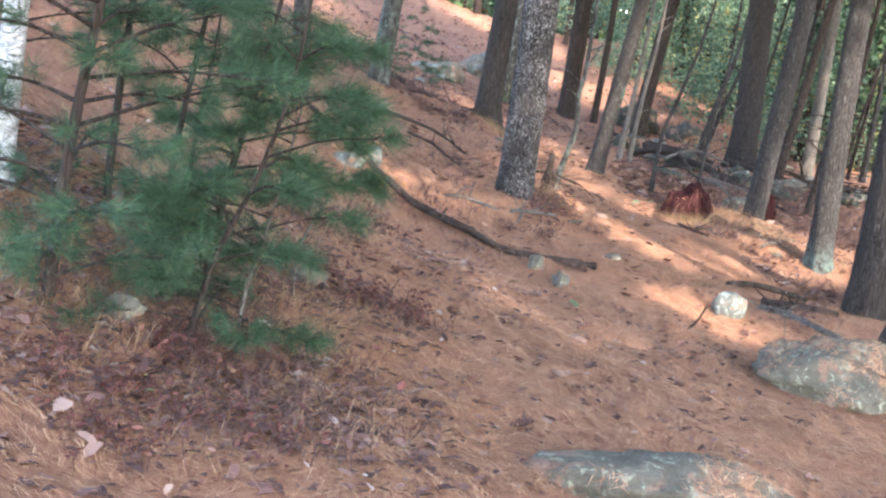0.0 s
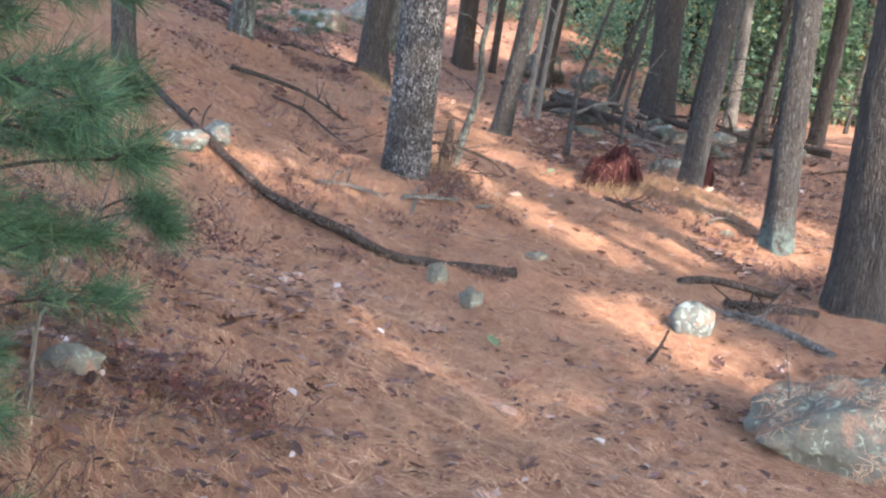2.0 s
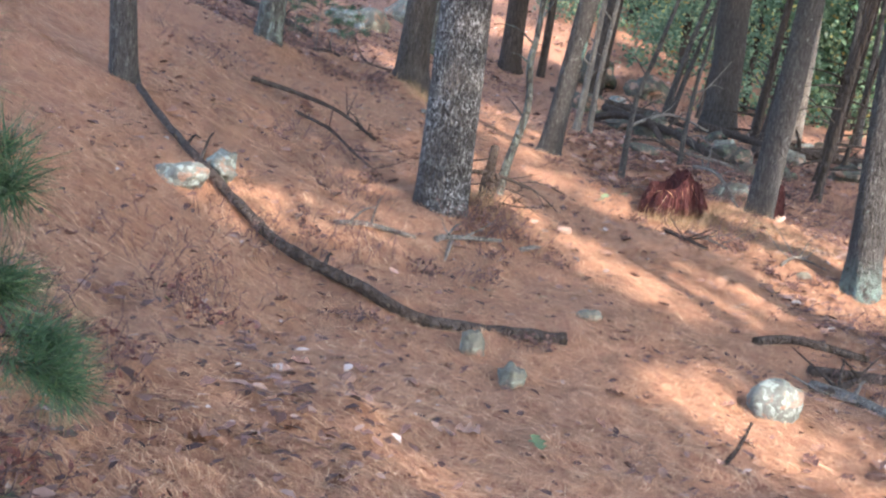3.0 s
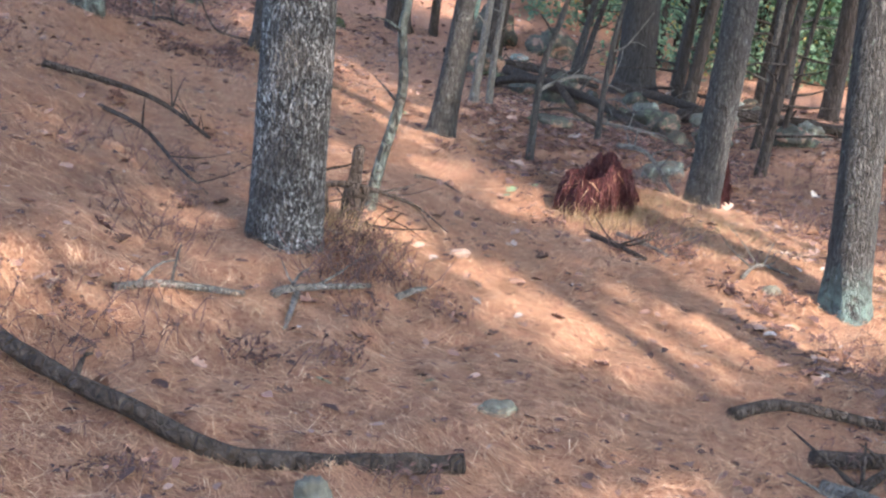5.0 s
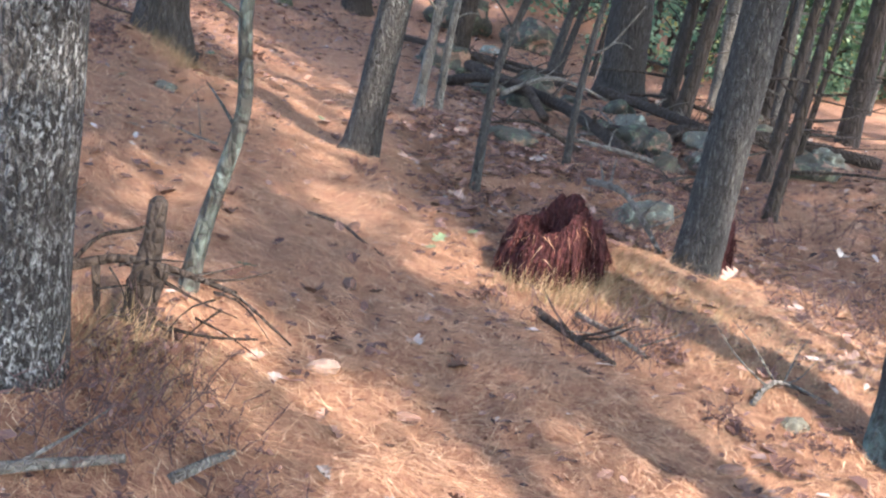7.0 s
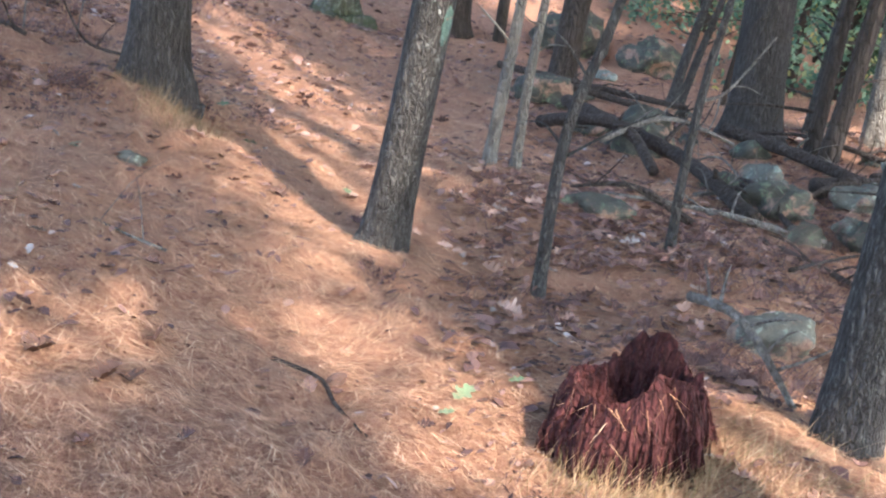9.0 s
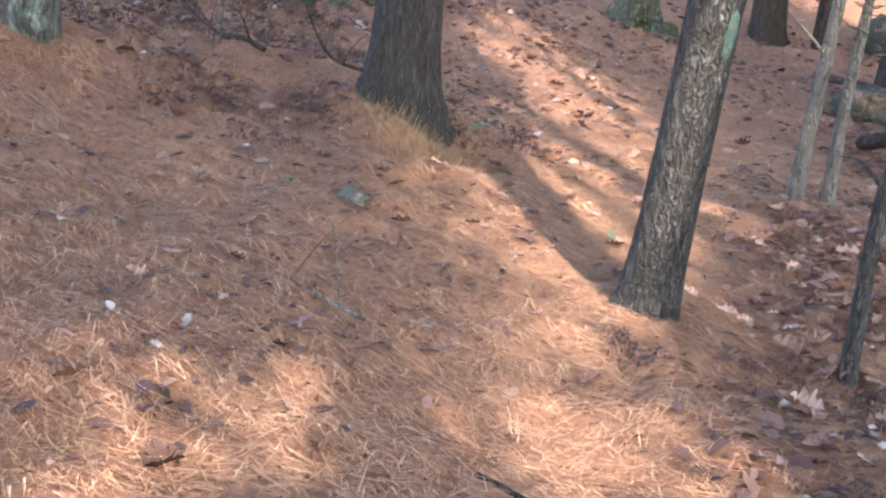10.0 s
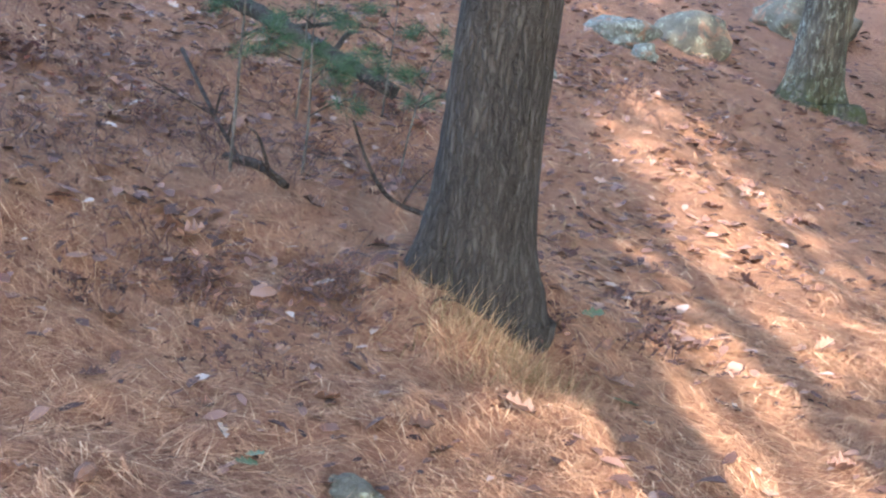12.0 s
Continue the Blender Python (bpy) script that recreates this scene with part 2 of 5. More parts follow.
DEADWOOD = bark_material("dead_wood", (0.014, 0.010, 0.008), (0.047, 0.033, 0.027), (0.098, 0.077, 0.065), (0.30, 0.30, 0.28), 0.72, 16, 0.5, plates=0.12)
GREYWOOD = bark_material("weathered_wood", (0.045, 0.038, 0.034), (0.150, 0.128, 0.112), (0.285, 0.255, 0.232), None, 0.6, 20, 0.5, plates=0.2)
TWIG = bark_material("dry_twig", (0.05, 0.03, 0.03), (0.13, 0.075, 0.07), (0.24, 0.16, 0.15), None, 0.6, 20, 0.5, plates=0.1)
ROTTEN = bark_material("rotten_red_wood", (0.014, 0.006, 0.006), (0.055, 0.015, 0.015), (0.130, 0.042, 0.038), None, 0.6, 26, 0.16)
STONE = rock_material("grey_stone", (0.046, 0.041, 0.032), (0.165, 0.150, 0.119), (0.250, 0.255, 0.197), 0.56)
PALESTONE = rock_material("pale_lichen_stone", (0.052, 0.052, 0.044), (0.190, 0.192, 0.172), (0.250, 0.280, 0.250), 0.52, 13.0)
MOSSSTONE = rock_material("mossy_stone", (0.021, 0.019, 0.015), (0.074, 0.068, 0.054), (0.093, 0.112, 0.072), 0.56)
PATCH = rock_material("lichen_crust", (0.05, 0.08, 0.068), (0.095, 0.142, 0.122), (0.115, 0.17, 0.148), 0.5, 30)
GRASS = island_material("dry_grass", [(0.0, (0.13, 0.11, 0.05)), (0.5, (0.32, 0.195, 0.112)), (1.0, (0.48, 0.33, 0.21))], 0.7, 0.2, 0.2)


# ---- builders ----
def mesh(name, V, F, mat, smooth=True):
    me = bpy.data.meshes.new(name)
    me.from_pydata([tuple(v) for v in V], [], F)
    me.materials.append(mat)
    if smooth:
        me.polygons.foreach_set("use_smooth", [True] * len(me.polygons))
    me.update()
    return me


def fast_mesh(name, V, n, mat):
    """Many loose polygons of n corners each; V is (count, n, 3)."""
    me = bpy.data.meshes.new(name)
    V = np.ascontiguousarray(V, dtype=np.float32)
    k = V.shape[0]
    me.vertices.add(k * n)
    me.vertices.foreach_set("co", V.reshape(-1))
    me.loops.add(k * n)
    me.loops.foreach_set("vertex_index", np.arange(k * n, dtype=np.int32))
    me.polygons.add(k)
    me.polygons.foreach_set("loop_start", np.arange(k, dtype=np.int32) * n)
    me.materials.append(mat)
    me.update(calc_edges=True)
    return me


def thing(name, x, y, z, label, category, group="", kind="", data=None):
    ob = new(name, data)
    ob.location = (x, y, z)
    return tagged(ob, label, category, group, kind)


def part(name, V, F, mat, parent, label="", smooth=True):
    ob = new(name, mesh(name, V, F, mat, smooth))
    ob.parent = parent
    return tagged(ob, label)


def tube(pts, radii, seg=10, shape=None, cap=True):
    """A tapered limb along pts; shape(angle, height share, point) scales the radius."""
    pts = [Vector(p) for p in pts]
    V, F = [], []
    up = Vector((0.31, 0.95, 0.05))
    for i, p in enumerate(pts):
        d = (pts[min(i + 1, len(pts) - 1)] - pts[max(i - 1, 0)]).normalized()
        a = d.cross(up)
        a = a.normalized() if a.length > 1e-4 else d.orthogonal().normalized()
        b = d.cross(a).normalized()
        for k in range(seg):
            w = 2 * math.pi * k / seg
            r = radii[i] * (shape(w, i / (len(pts) - 1), p) if shape else 1.0)
            V.append(p + (a * math.cos(w) + b * math.sin(w)) * r)
        if i:
            o = (i - 1) * seg
            F += [(o + k, o + (k + 1) % seg, o + seg + (k + 1) % seg, o + seg + k) for k in range(seg)]
    if cap:
        F.append(tuple(reversed(range(seg))))
        F.append(tuple(range(len(V) - seg, len(V))))
    return V, F


def bend(points, n):
    """A smooth line of n points through the given ones (Catmull-Rom)."""
    P = [Vector(p) for p in points]
    out = []
    for j in range(n):
        s = j / (n - 1) * (len(P) - 1)
        i = min(int(s), len(P) - 2)
        t = s - i
        a, b, c, d = P[max(i - 1, 0)], P[i], P[i + 1], P[min(i + 2, len(P) - 1)]
        out.append(0.5 * ((2 * b) + (c - a) * t + (2 * a - 5 * b + 4 * c - d) * t * t + (3 * b - a - 3 * c + d) * t ** 3))
    return out


def merge(items):
    V, F = [], []
    for v, f in items:
        o = len(V)
        V += list(v)
        F += [tuple(i + o for i in q) for q in f]
    return V, F


def needle_fan(centre, count, length, width, spread, g, axis=None):
    """Triangles for a tuft of long needles round a shoot."""
    d = g.normal(size=(count, 3))
    d /= np.linalg.norm(d, axis=1)[:, None]
    if axis is not None:
        d = d * spread + np.asarray(axis) * (1 - spread * 0.6)
    d[:, 2] -= 0.10
    d /= np.linalg.norm(d, axis=1)[:, None]
    s = np.cross(d, g.normal(size=(count, 3)))
    s /= np.linalg.norm(s, axis=1)[:, None]
    L = length * g.uniform(0.7, 1.15, (count, 1))
    c = np.asarray(centre) + g.normal(size=(count, 3)) * 0.012
    return np.stack([c - s * width, c + s * width, c + d * L], axis=1)


CROWNS = []
# chosen sun patches on the slope, for which crowns are left open: x, y, half length along the light, half width
SUN_PATCHES = [(2.2, 10.35, 0.72, 0.48), (3.6, 12.75, 1.3, 0.6), (0.95, 13.15, 0.5, 0.2), (0.62, 6.85, 0.5, 0.35),
        (2.1, 7.95, 0.9, 0.6), (0.75, 19.5, 1.4, 0.5), (1.62, 16.1, 1.0, 0.4), (1.5, 15.35, 1.1, 0.36), (1.65, 14.2, 0.4, 0.22), (-0.5, 9.6, 0.5, 0.35),
        (2.95, 10.3, 0.42, 0.2), (3.6, 11.1, 0.7, 0.45), (6.4, 20.5, 1.5, 0.6), (7.5, 24.0, 4.0, 1.5), (2.2, 12.6, 0.4, 0.22), (2.2, 13.3, 0.8, 0.32), (0.95, 15.75, 0.5, 0.2),
        (1.3, 17.3, 0.4, 0.2), (2.0, 17.7, 0.5, 0.24), (0.9, 18.2, 0.4, 0.24), (0.1, 17.2, 0.45, 0.22), (3.05, 11.75, 0.4, 0.18), (2.45, 8.2, 0.5, 0.3), (3.5, 13.4, 0.6, 0.2),
        (6.8, 20.3, 1.6, 0.6), (5.9, 18.6, 1.0, 0.5), (0.3, 9.7, 0.25, 0.2), (0.3, 21.0, 0.9, 0.4), (1.1, 16.4, 0.35, 0.16), (2.6, 28.0, 3.0, 0.8), (5.9, 19.6, 0.8, 0.4), (9.0, 21.5, 2.2, 1.0)]
AZ = Vector((-SUN_TO.x, -SUN_TO.y)).normalized()


def shades_sun_patch(p, margin=0.0):
    d = (p[2] - 0.15) / SUN_TO.z
    x, y = p[0] - SUN_TO.x * d, p[1] - SUN_TO.y * d
    for gx, gy, a, b in SUN_PATCHES:
        dx, dy = x - gx, y - gy
        u, v = dx * AZ.x + dy * AZ.y, -dx * AZ.y + dy * AZ.x
        if (u / (a + margin)) ** 2 + (v / (b + margin)) ** 2 < 1:
            return True
    # further sun flecks: noise over the slope opens the crowns too
    u, v = x * AZ.x + y * AZ.y, -x * AZ.y + y * AZ.x
    return x > -1.2 and float(smooth_noise(np.float64(u / 1.05), np.float64(v / 0.7), 77)) > 0.58


def crown_mesh(base, height, radius, clumps, g, mat):
    """Leaf sprays on limbs in the upper part of a tree, left out where they would shade a chosen sun patch."""
    tri = []
    for _ in range(clumps):
        a, q = g.uniform(0, 2 * math.pi), g.uniform(0, 1) ** 0.5 * radius
        h = height * g.uniform(0.45, 1.0)
        q *= 1.15 - 0.7 * max(0.0, (h / height - 0.6) / 0.4)
        c = np.array([base[0] + q * math.cos(a), base[1] + q * math.sin(a), base[2] + h])
        if shades_sun_patch(c, 0.22):
            continue
        n = 34
        o = c + g.normal(size=(n, 3)) * (0.26, 0.26, 0.10)
        d = g.normal(size=(n, 3))
        d /= np.linalg.norm(d, axis=1)[:, None]
        s = np.cross(d, g.normal(size=(n, 3)))
        s /= np.linalg.norm(s, axis=1)[:, None]
        tri.append(np.stack([o - s * 0.05, o + s * 0.05, o + d * 0.24], axis=1))
    V = np.concatenate(tri) - np.asarray(base)
    return fast_mesh("crown", V, 3, mat)


def tree(name, x, y, r, lean, label, mat, height=11.0, flare=1.35, taper=0.55, detail=1, crown=(2.9, 240), rough=0.05, mid=None, seed=0, category="tree", group=""):
    """Upright trunk with a root flare, limbs and a crown above the view. lean: metres sideways (x, y) per metre of height."""
    g = np.random.default_rng(100 + seed)
    z0 = gz(x, y)
    top = thing(name, x, y, z0, label, category, group)
    seg, low = (72, 90) if detail == 2 else (28, 40) if detail == 1 else (12, 14)
    hs = list(np.linspace(-0.18, 2.6, low)) + list(np.linspace(2.75, height, 14))
    wob = g.uniform(0, 6.28, 4)
    pts, rad = [], []
    for h in hs:
        sx = lean[0] * h + (mid[0] * math.sin(min(h, 1.6) / 1.6 * math.pi) if mid else 0) + 0.012 * math.sin(h * 1.3 + wob[0]) * (h > 0)
        sy = lean[1] * h + 0.012 * math.sin(h * 1.1 + wob[1]) * (h > 0)
        pts.append((sx, sy, h))
        k = 1 + (flare - 1) * math.exp(-max(h + 0.05, 0) / 0.16)
        rad.append(r * k * (1 - taper * max(h, 0) / height))
    lobes = g.uniform(0, 6.28, 3)

    def skin(w, share, p):
        f = math.exp(-max(p.z + 0.05, 0) / 0.2)
        s = 1 + (flare - 1) * f * 0.45 * (math.sin(3 * w + lobes[0]) + 0.6 * math.sin(5 * w + lobes[1]))
        if detail:
            q = Vector((math.cos(w) * r * 60, math.sin(w) * r * 60, p.z * 8.0 + seed * 9))
            s += rough * 0.8 * (noise.noise(q) + 0.6 * noise.noise(q * 2.1)) + 0.03 * noise.noise(Vector((math.cos(w) * 1.5, math.sin(w) * 1.5, p.z * 2 + seed)))
        return s
    V, F = tube(pts, rad, seg, skin)
    part("trunk", V, F, mat, top)
    for _ in range(5 if detail else 3):
        h = height * g.uniform(0.45, 0.9)
        a, L = g.uniform(0, 6.28), g.uniform(0.9, 2.0)
        q = Vector((lean[0] * h, lean[1] * h, h))
        e = q + Vector((math.cos(a) * L, math.sin(a) * L, 0.25 * L))
        if shades_sun_patch((x + e.x, y + e.y, z0 + e.z), 0.2):
            continue
        V, F = tube(bend([q, (q + e) / 2 + Vector((0, 0, 0.12)), e], 6), [r * 0.28, r * 0.24, r * 0.2, r * 0.15, r * 0.1, r * 0.04], 6)
        part("limb", V, F, mat, top)
    if crown:
        b = (x + lean[0] * height * 0.7, y + lean[1] * height * 0.7, z0)
        ob = new("crown", crown_mesh(b, height, crown[0], crown[1], g, CANOPY))
        ob.parent, ob.location = top, (b[0] - x, b[1] - y, 0)
    return top


def stone(name, x, y, sx, sy, sz, label, mat, sink=0.3, turn=0.0, seed=0, rough=0.34, sub=4, z=None):
    bm = bmesh.new()
    bmesh.ops.create_icosphere(bm, subdivisions=sub, radius=1.0)
    for v in bm.verts:
        q = v.co * 1.3 + Vector((seed * 3.7, seed * 1.9, 0))
        k = 1 + rough * noise.noise(q) + rough * 0.5 * noise.noise(q * 2.6) + rough * 0.22 * noise.noise(q * 7)
        v.co = v.co * k
        v.co = Vector((v.co.x * sx, v.co.y * sy, v.co.z * sz))
    for f in bm.faces:
        f.smooth = True
    me = bpy.data.meshes.new(name)
    bm.to_mesh(me)
    bm.free()
    me.materials.append(mat)
    zz = (gz(x, y) if z is None else z) + sz * (1 - 2 * sink) * 0.9
    ob = thing(name, x, y, zz, label, "rock", data=me)
    ob.rotation_euler = (rnd.uniform(-0.1, 0.1), rnd.uniform(-0.1, 0.1), radians(turn))
    return ob


def branch(name, points, r0, r1, label, mat, seg=8, n=14, category="branch", lift=0.6, twigs=0, seed=0, on_ground=True, knobs=0.22):
    """A fallen limb that lies along the slope; points are x, y and height over the litter."""
    g = random.Random(seed)
    P = [(x, y, gz(x, y) + h + r0 * lift) if on_ground else (x, y, h) for x, y, h in points]
    line = bend(P, n)
    o = line[0].copy()
    top = thing(name, *o, label, category)
    rad = [r0 + (r1 - r0) * i / (n - 1) for i in range(n)]
    V, F = tube([p - o for p in line], rad, seg, lambda w, s, p: 1 + knobs * noise.noise(Vector((math.cos(w), math.sin(w), p.length * 9 + seed))))
    part("stem", V, F, mat, top)
    for _ in range(twigs):
        i = g.randrange(n // 4, n - 1)
        p = line[i] - o
        d = Vector((g.uniform(-1, 1), g.uniform(-1, 1), g.uniform(0.1, 0.9))).normalized()
        L = g.uniform(0.12, 0.4)
        V, F = tube(bend([p, p + d * L * 0.5 + Vector((0, 0, g.uniform(-0.03, 0.05))), p + d * L], 6), [rad[i] * 0.5, rad[i] * 0.42, rad[i] * 0.35, rad[i] * 0.28, rad[i] * 0.2, rad[i] * 0.08], 5)
        part("twig", V, F, mat, top)
    return top


# ---- ground ----
def axis(lo, hi, step, far, grow=1.25):
    a = list(np.arange(lo, hi, step))
    s = step
    while a[-1] < far:
        s *= grow
        a.append(a[-1] + s)
    s = step
    while a[0] > -far:
        s *= grow
        a.insert(0, a[0] - s)
    return np.array(a)


gx, gy = axis(-2.2, 5.6, 0.034, 400), axis(3.2, 20.0, 0.036, 400, 1.12)
XX, YY = np.meshgrid(gx, gy)
ZZ = ground(XX, YY)
nx, ny = len(gx), len(gy)
idx = np.arange(nx * ny).reshape(ny, nx)
quads = np.stack([idx[:-1, :-1], idx[:-1, 1:], idx[1:, 1:], idx[1:, :-1]], axis=-1).reshape(-1, 4)
gm = bpy.data.meshes.new("ground")
gm.vertices.add(nx * ny)
gm.vertices.foreach_set("co", np.stack([XX, YY, ZZ], axis=-1).astype(np.float32).reshape(-1))
gm.loops.add(quads.size)
gm.loops.foreach_set("vertex_index", quads.astype(np.int32).reshape(-1))
gm.polygons.add(len(quads))
gm.polygons.foreach_set("loop_start", (np.arange(len(quads)) * 4).astype(np.int32))
gm.polygons.foreach_set("use_smooth", np.ones(len(quads), dtype=bool))
gm.materials.append(LITTER)
gm.update(calc_edges=True)
tagged(new("ground", gm), "forest slope under brown pine needle litter", "ground", kind="structure")


def loose_needles(count, x0, x1, y0, y1, seed, length=(0.045, 0.11), width=0.00095):
    g = np.random.default_rng(seed)
    x, y = g.uniform(x0, x1, count), g.uniform(y0, y1, count)
    a = g.normal(-0.55, 0.75, count) + 1.2 * smooth_noise(x / 0.5, y / 0.5, 9)
    L, w = g.uniform(*length, count), g.uniform(0.6, 1.5, count) * width
    tilt = np.abs(g.normal(0, 0.16, count))
    dx, dy = np.cos(a) * L / 2, np.sin(a) * L / 2
    za, zb = ground(x - dx, y - dy) + 0.003, ground(x + dx, y + dy) + 0.003 + tilt * L
    za, zb = za + g.uniform(0, 0.010, count), zb + g.uniform(0, 0.010, count)
    px, py = -np.sin(a) * w, np.cos(a) * w
    A = np.stack([x - dx + px, y - dy + py, za], -1)
    B = np.stack([x - dx - px, y - dy - py, za], -1)
    C = np.stack([x + dx, y + dy, zb], -1)
    return np.stack([A, B, C], axis=1)


def needle_clumps(count, x0, x1, y0, y1, seed, per=18, rise=0.03):
    """Small heaped bundles of needles that stand proud of the litter and shade it."""
    g = np.random.default_rng(seed)
    cx, cy = g.uniform(x0, x1, count), g.uniform(y0, y1, count)
    keep = smooth_noise(cx / 0.7, cy / 0.7, 23) + g.uniform(-0.8, 0.8, count) > 0
    cx, cy = np.repeat(cx[keep], per), np.repeat(cy[keep], per)
    base = np.repeat(g.uniform(0, 6.28, keep.sum()), per)
    size = np.repeat(g.uniform(0.5, 1.3, keep.sum()), per)
    n = len(cx)
    a = base + g.normal(0, 0.65, n)
    x, y = cx + g.normal(0, 0.028, n) * size, cy + g.normal(0, 0.028, n) * size
    L, w = g.uniform(0.07, 0.13, n), g.uniform(0.0006, 0.0013, n)
    dx, dy = np.cos(a) * L / 2, np.sin(a) * L / 2
    up = rise * size * np.exp(-((x - cx) ** 2 + (y - cy) ** 2) / 0.0014)
    za, zb = ground(x - dx, y - dy) + up * g.uniform(0.1, 1, n), ground(x + dx, y + dy) + up * g.uniform(0.2, 1.5, n)
    px, py = -np.sin(a) * w, np.cos(a) * w
    A, B = np.stack([x - dx + px, y - dy + py, za], -1), np.stack([x - dx - px, y - dy - py, za], -1)
    return np.stack([A, B, np.stack([x + dx, y + dy, zb], -1)], axis=1)


nv = np.concatenate([loose_needles(320000, -1.0, 4.2, 6.0, 17.2, 1), loose_needles(90000, -2.2, 3.4, 2.6, 6.4, 2), loose_needles(40000, -2.6, -0.8, 6.0, 17.0, 5),
                     loose_needles(70000, -3.0, 6.5, 16.8, 25.0, 3, (0.07, 0.15), 0.0018), loose_needles(50000, 4.0, 7.0, 8.0, 17.0, 4, (0.06, 0.14), 0.0016),
                     needle_clumps(9000, -1.2, 4.2, 3.2, 17.5, 6), needle_clumps(5000, -2.5, 4.5, 16.5, 24.0, 7, 12, 0.04)])
tagged(new("needle_litter", fast_mesh("needle_litter", nv, 3, NEEDLE)), "loose brown pine needles lying thick over the slope", "pine needles", kind="stuff")

# ---- trees ----
tree("oak_tree", 0.77, 10.56, 0.152, (0.005, 0.0), "thick oak trunk with grey flaky mottled bark", OAK, 12, 1.12, detail=2, seed=1, rough=0.03)
tree("pine_tree", 0.68, 16.2, 0.150, (0.075, 0.0), "broad pine trunk with dark furrowed bark and flared roots", PINEBARK, 13, 1.5, detail=2, seed=2, rough=0.045, crown=(2.4, 110))
slim = tree("oak_tree", 1.935, 14.66, 0.090, (0.130, -0.15), "slim leaning oak trunk with ridged grey bark", GREYBARK, 10, 1.35, detail=2, seed=3, rough=0.05)
tree("oak_tree", 3.45, 13.20, 0.108, (0.085, 0.0), "leaning trunk with grey ridged bark beside a rotten stump", GREYBARK, 11, 1.15, detail=2, seed=4, rough=0.05)
tree("oak_tree", 3.64, 11.37, 0.112, (0.035, 0.13), "grey trunk with pale green lichen at its foot", LICHENBARK, 11, 1.3, detail=2, seed=5, rough=0.05)
tree("oak_tree", -0.64, 15.3, 0.12, (0.06, 0.0), "trunk with grey-green lichen patches on the slope", SPOTBARK, 10, 1.25, seed=6, crown=(2.4, 110))
tree("oak_tree", -1.10, 10.75, 0.078, (-0.05, 0.0), "slim grey trunk standing uphill of the fallen log", GREYBARK, 9, 1.2, seed=7)
tree("pine_tree", 4.82, 19.7, 0.21, (-0.03, 0.0), "large dark pine trunk behind the rotting logs", PINEBARK, 14, 1.5, seed=8)
tree("oak_tree", 3.5, 21.9, 0.132, (0.12, 0.0), "dark leaning trunk among thin stems", DARKBARK, 11, 1.3, seed=9)
tree("oak_tree", 3.07, 24.3, 0.065, (0.04, 0.0), "thin dark trunk farther up the slope", DARKBARK, 9, 1.2, seed=10)
tree("oak_tree", 5.13, 18.8, 0.072, (0.16, 0.0), "thin dark leaning trunk beside a fallen log", DARKBARK, 9, 1.2, seed=11)
tree("birch_tree", 5.95, 20.2, 0.095, (0.03, 0.0), "pale trunk standing in far sunlight", SAPBARK, 10, 1.2, seed=12)
tree("oak_tree", 6.5, 18.3, 0.10, (0.07, 0.0), "dark trunk in the far wood", DARKBARK, 10, 1.2, seed=13)
tree("oak_tree", 1.27, 23.0, 0.19, (0.10, 0.0), "stout trunk with moss-covered spreading roots", MOSSBARK, 12, 1.7, detail=2, seed=14, crown=(2.4, 120))
tree("pine_tree", 3.58, 9.75, 0.17, (0.01, 0.0), "thick dark trunk standing above the lichen boulder", PINEBARK, 13, 1.25, detail=2, seed=15)
tree("oak_tree", 3.12, 8.15, 0.09, (0.26, -0.12), "dark trunk leaning over the boulder", LICHENBARK, 10, 1.2, seed=16)
tree("oak_tree", 2.55, 24.3, 0.17, (0.02, 0.0), "dark trunk behind the oak", DARKBARK, 12, 1.25, seed=17)

# a pale green lichen patch on the slim oak
V, F, lr = [], [], random.Random(3)
for i in range(9):
    h = 0.84 + 0.02 * i
    half = 0.24 * math.sin(math.pi * (i + 0.7) / 9.6) * lr.uniform(0.7, 1.1)
    for k in range(9):
        w = -0.75 + half * (k / 4 - 1)
        r_ = 0.093 + 0.004 * lr.random() - (0.012 if k in (0, 8) or i in (0, 8) else 0)
        V.append((0.130 * h + math.cos(w) * r_, -0.15 * h + math.sin(w) * r_, h))
    if i:
        o = (i - 1) * 9
        F += [(o + k, o + k + 1, o + 10 + k, o + 9 + k) for k in range(8)]
part("lichen_patch", V, F, PATCH, slim, "pale blue-green lichen patch")

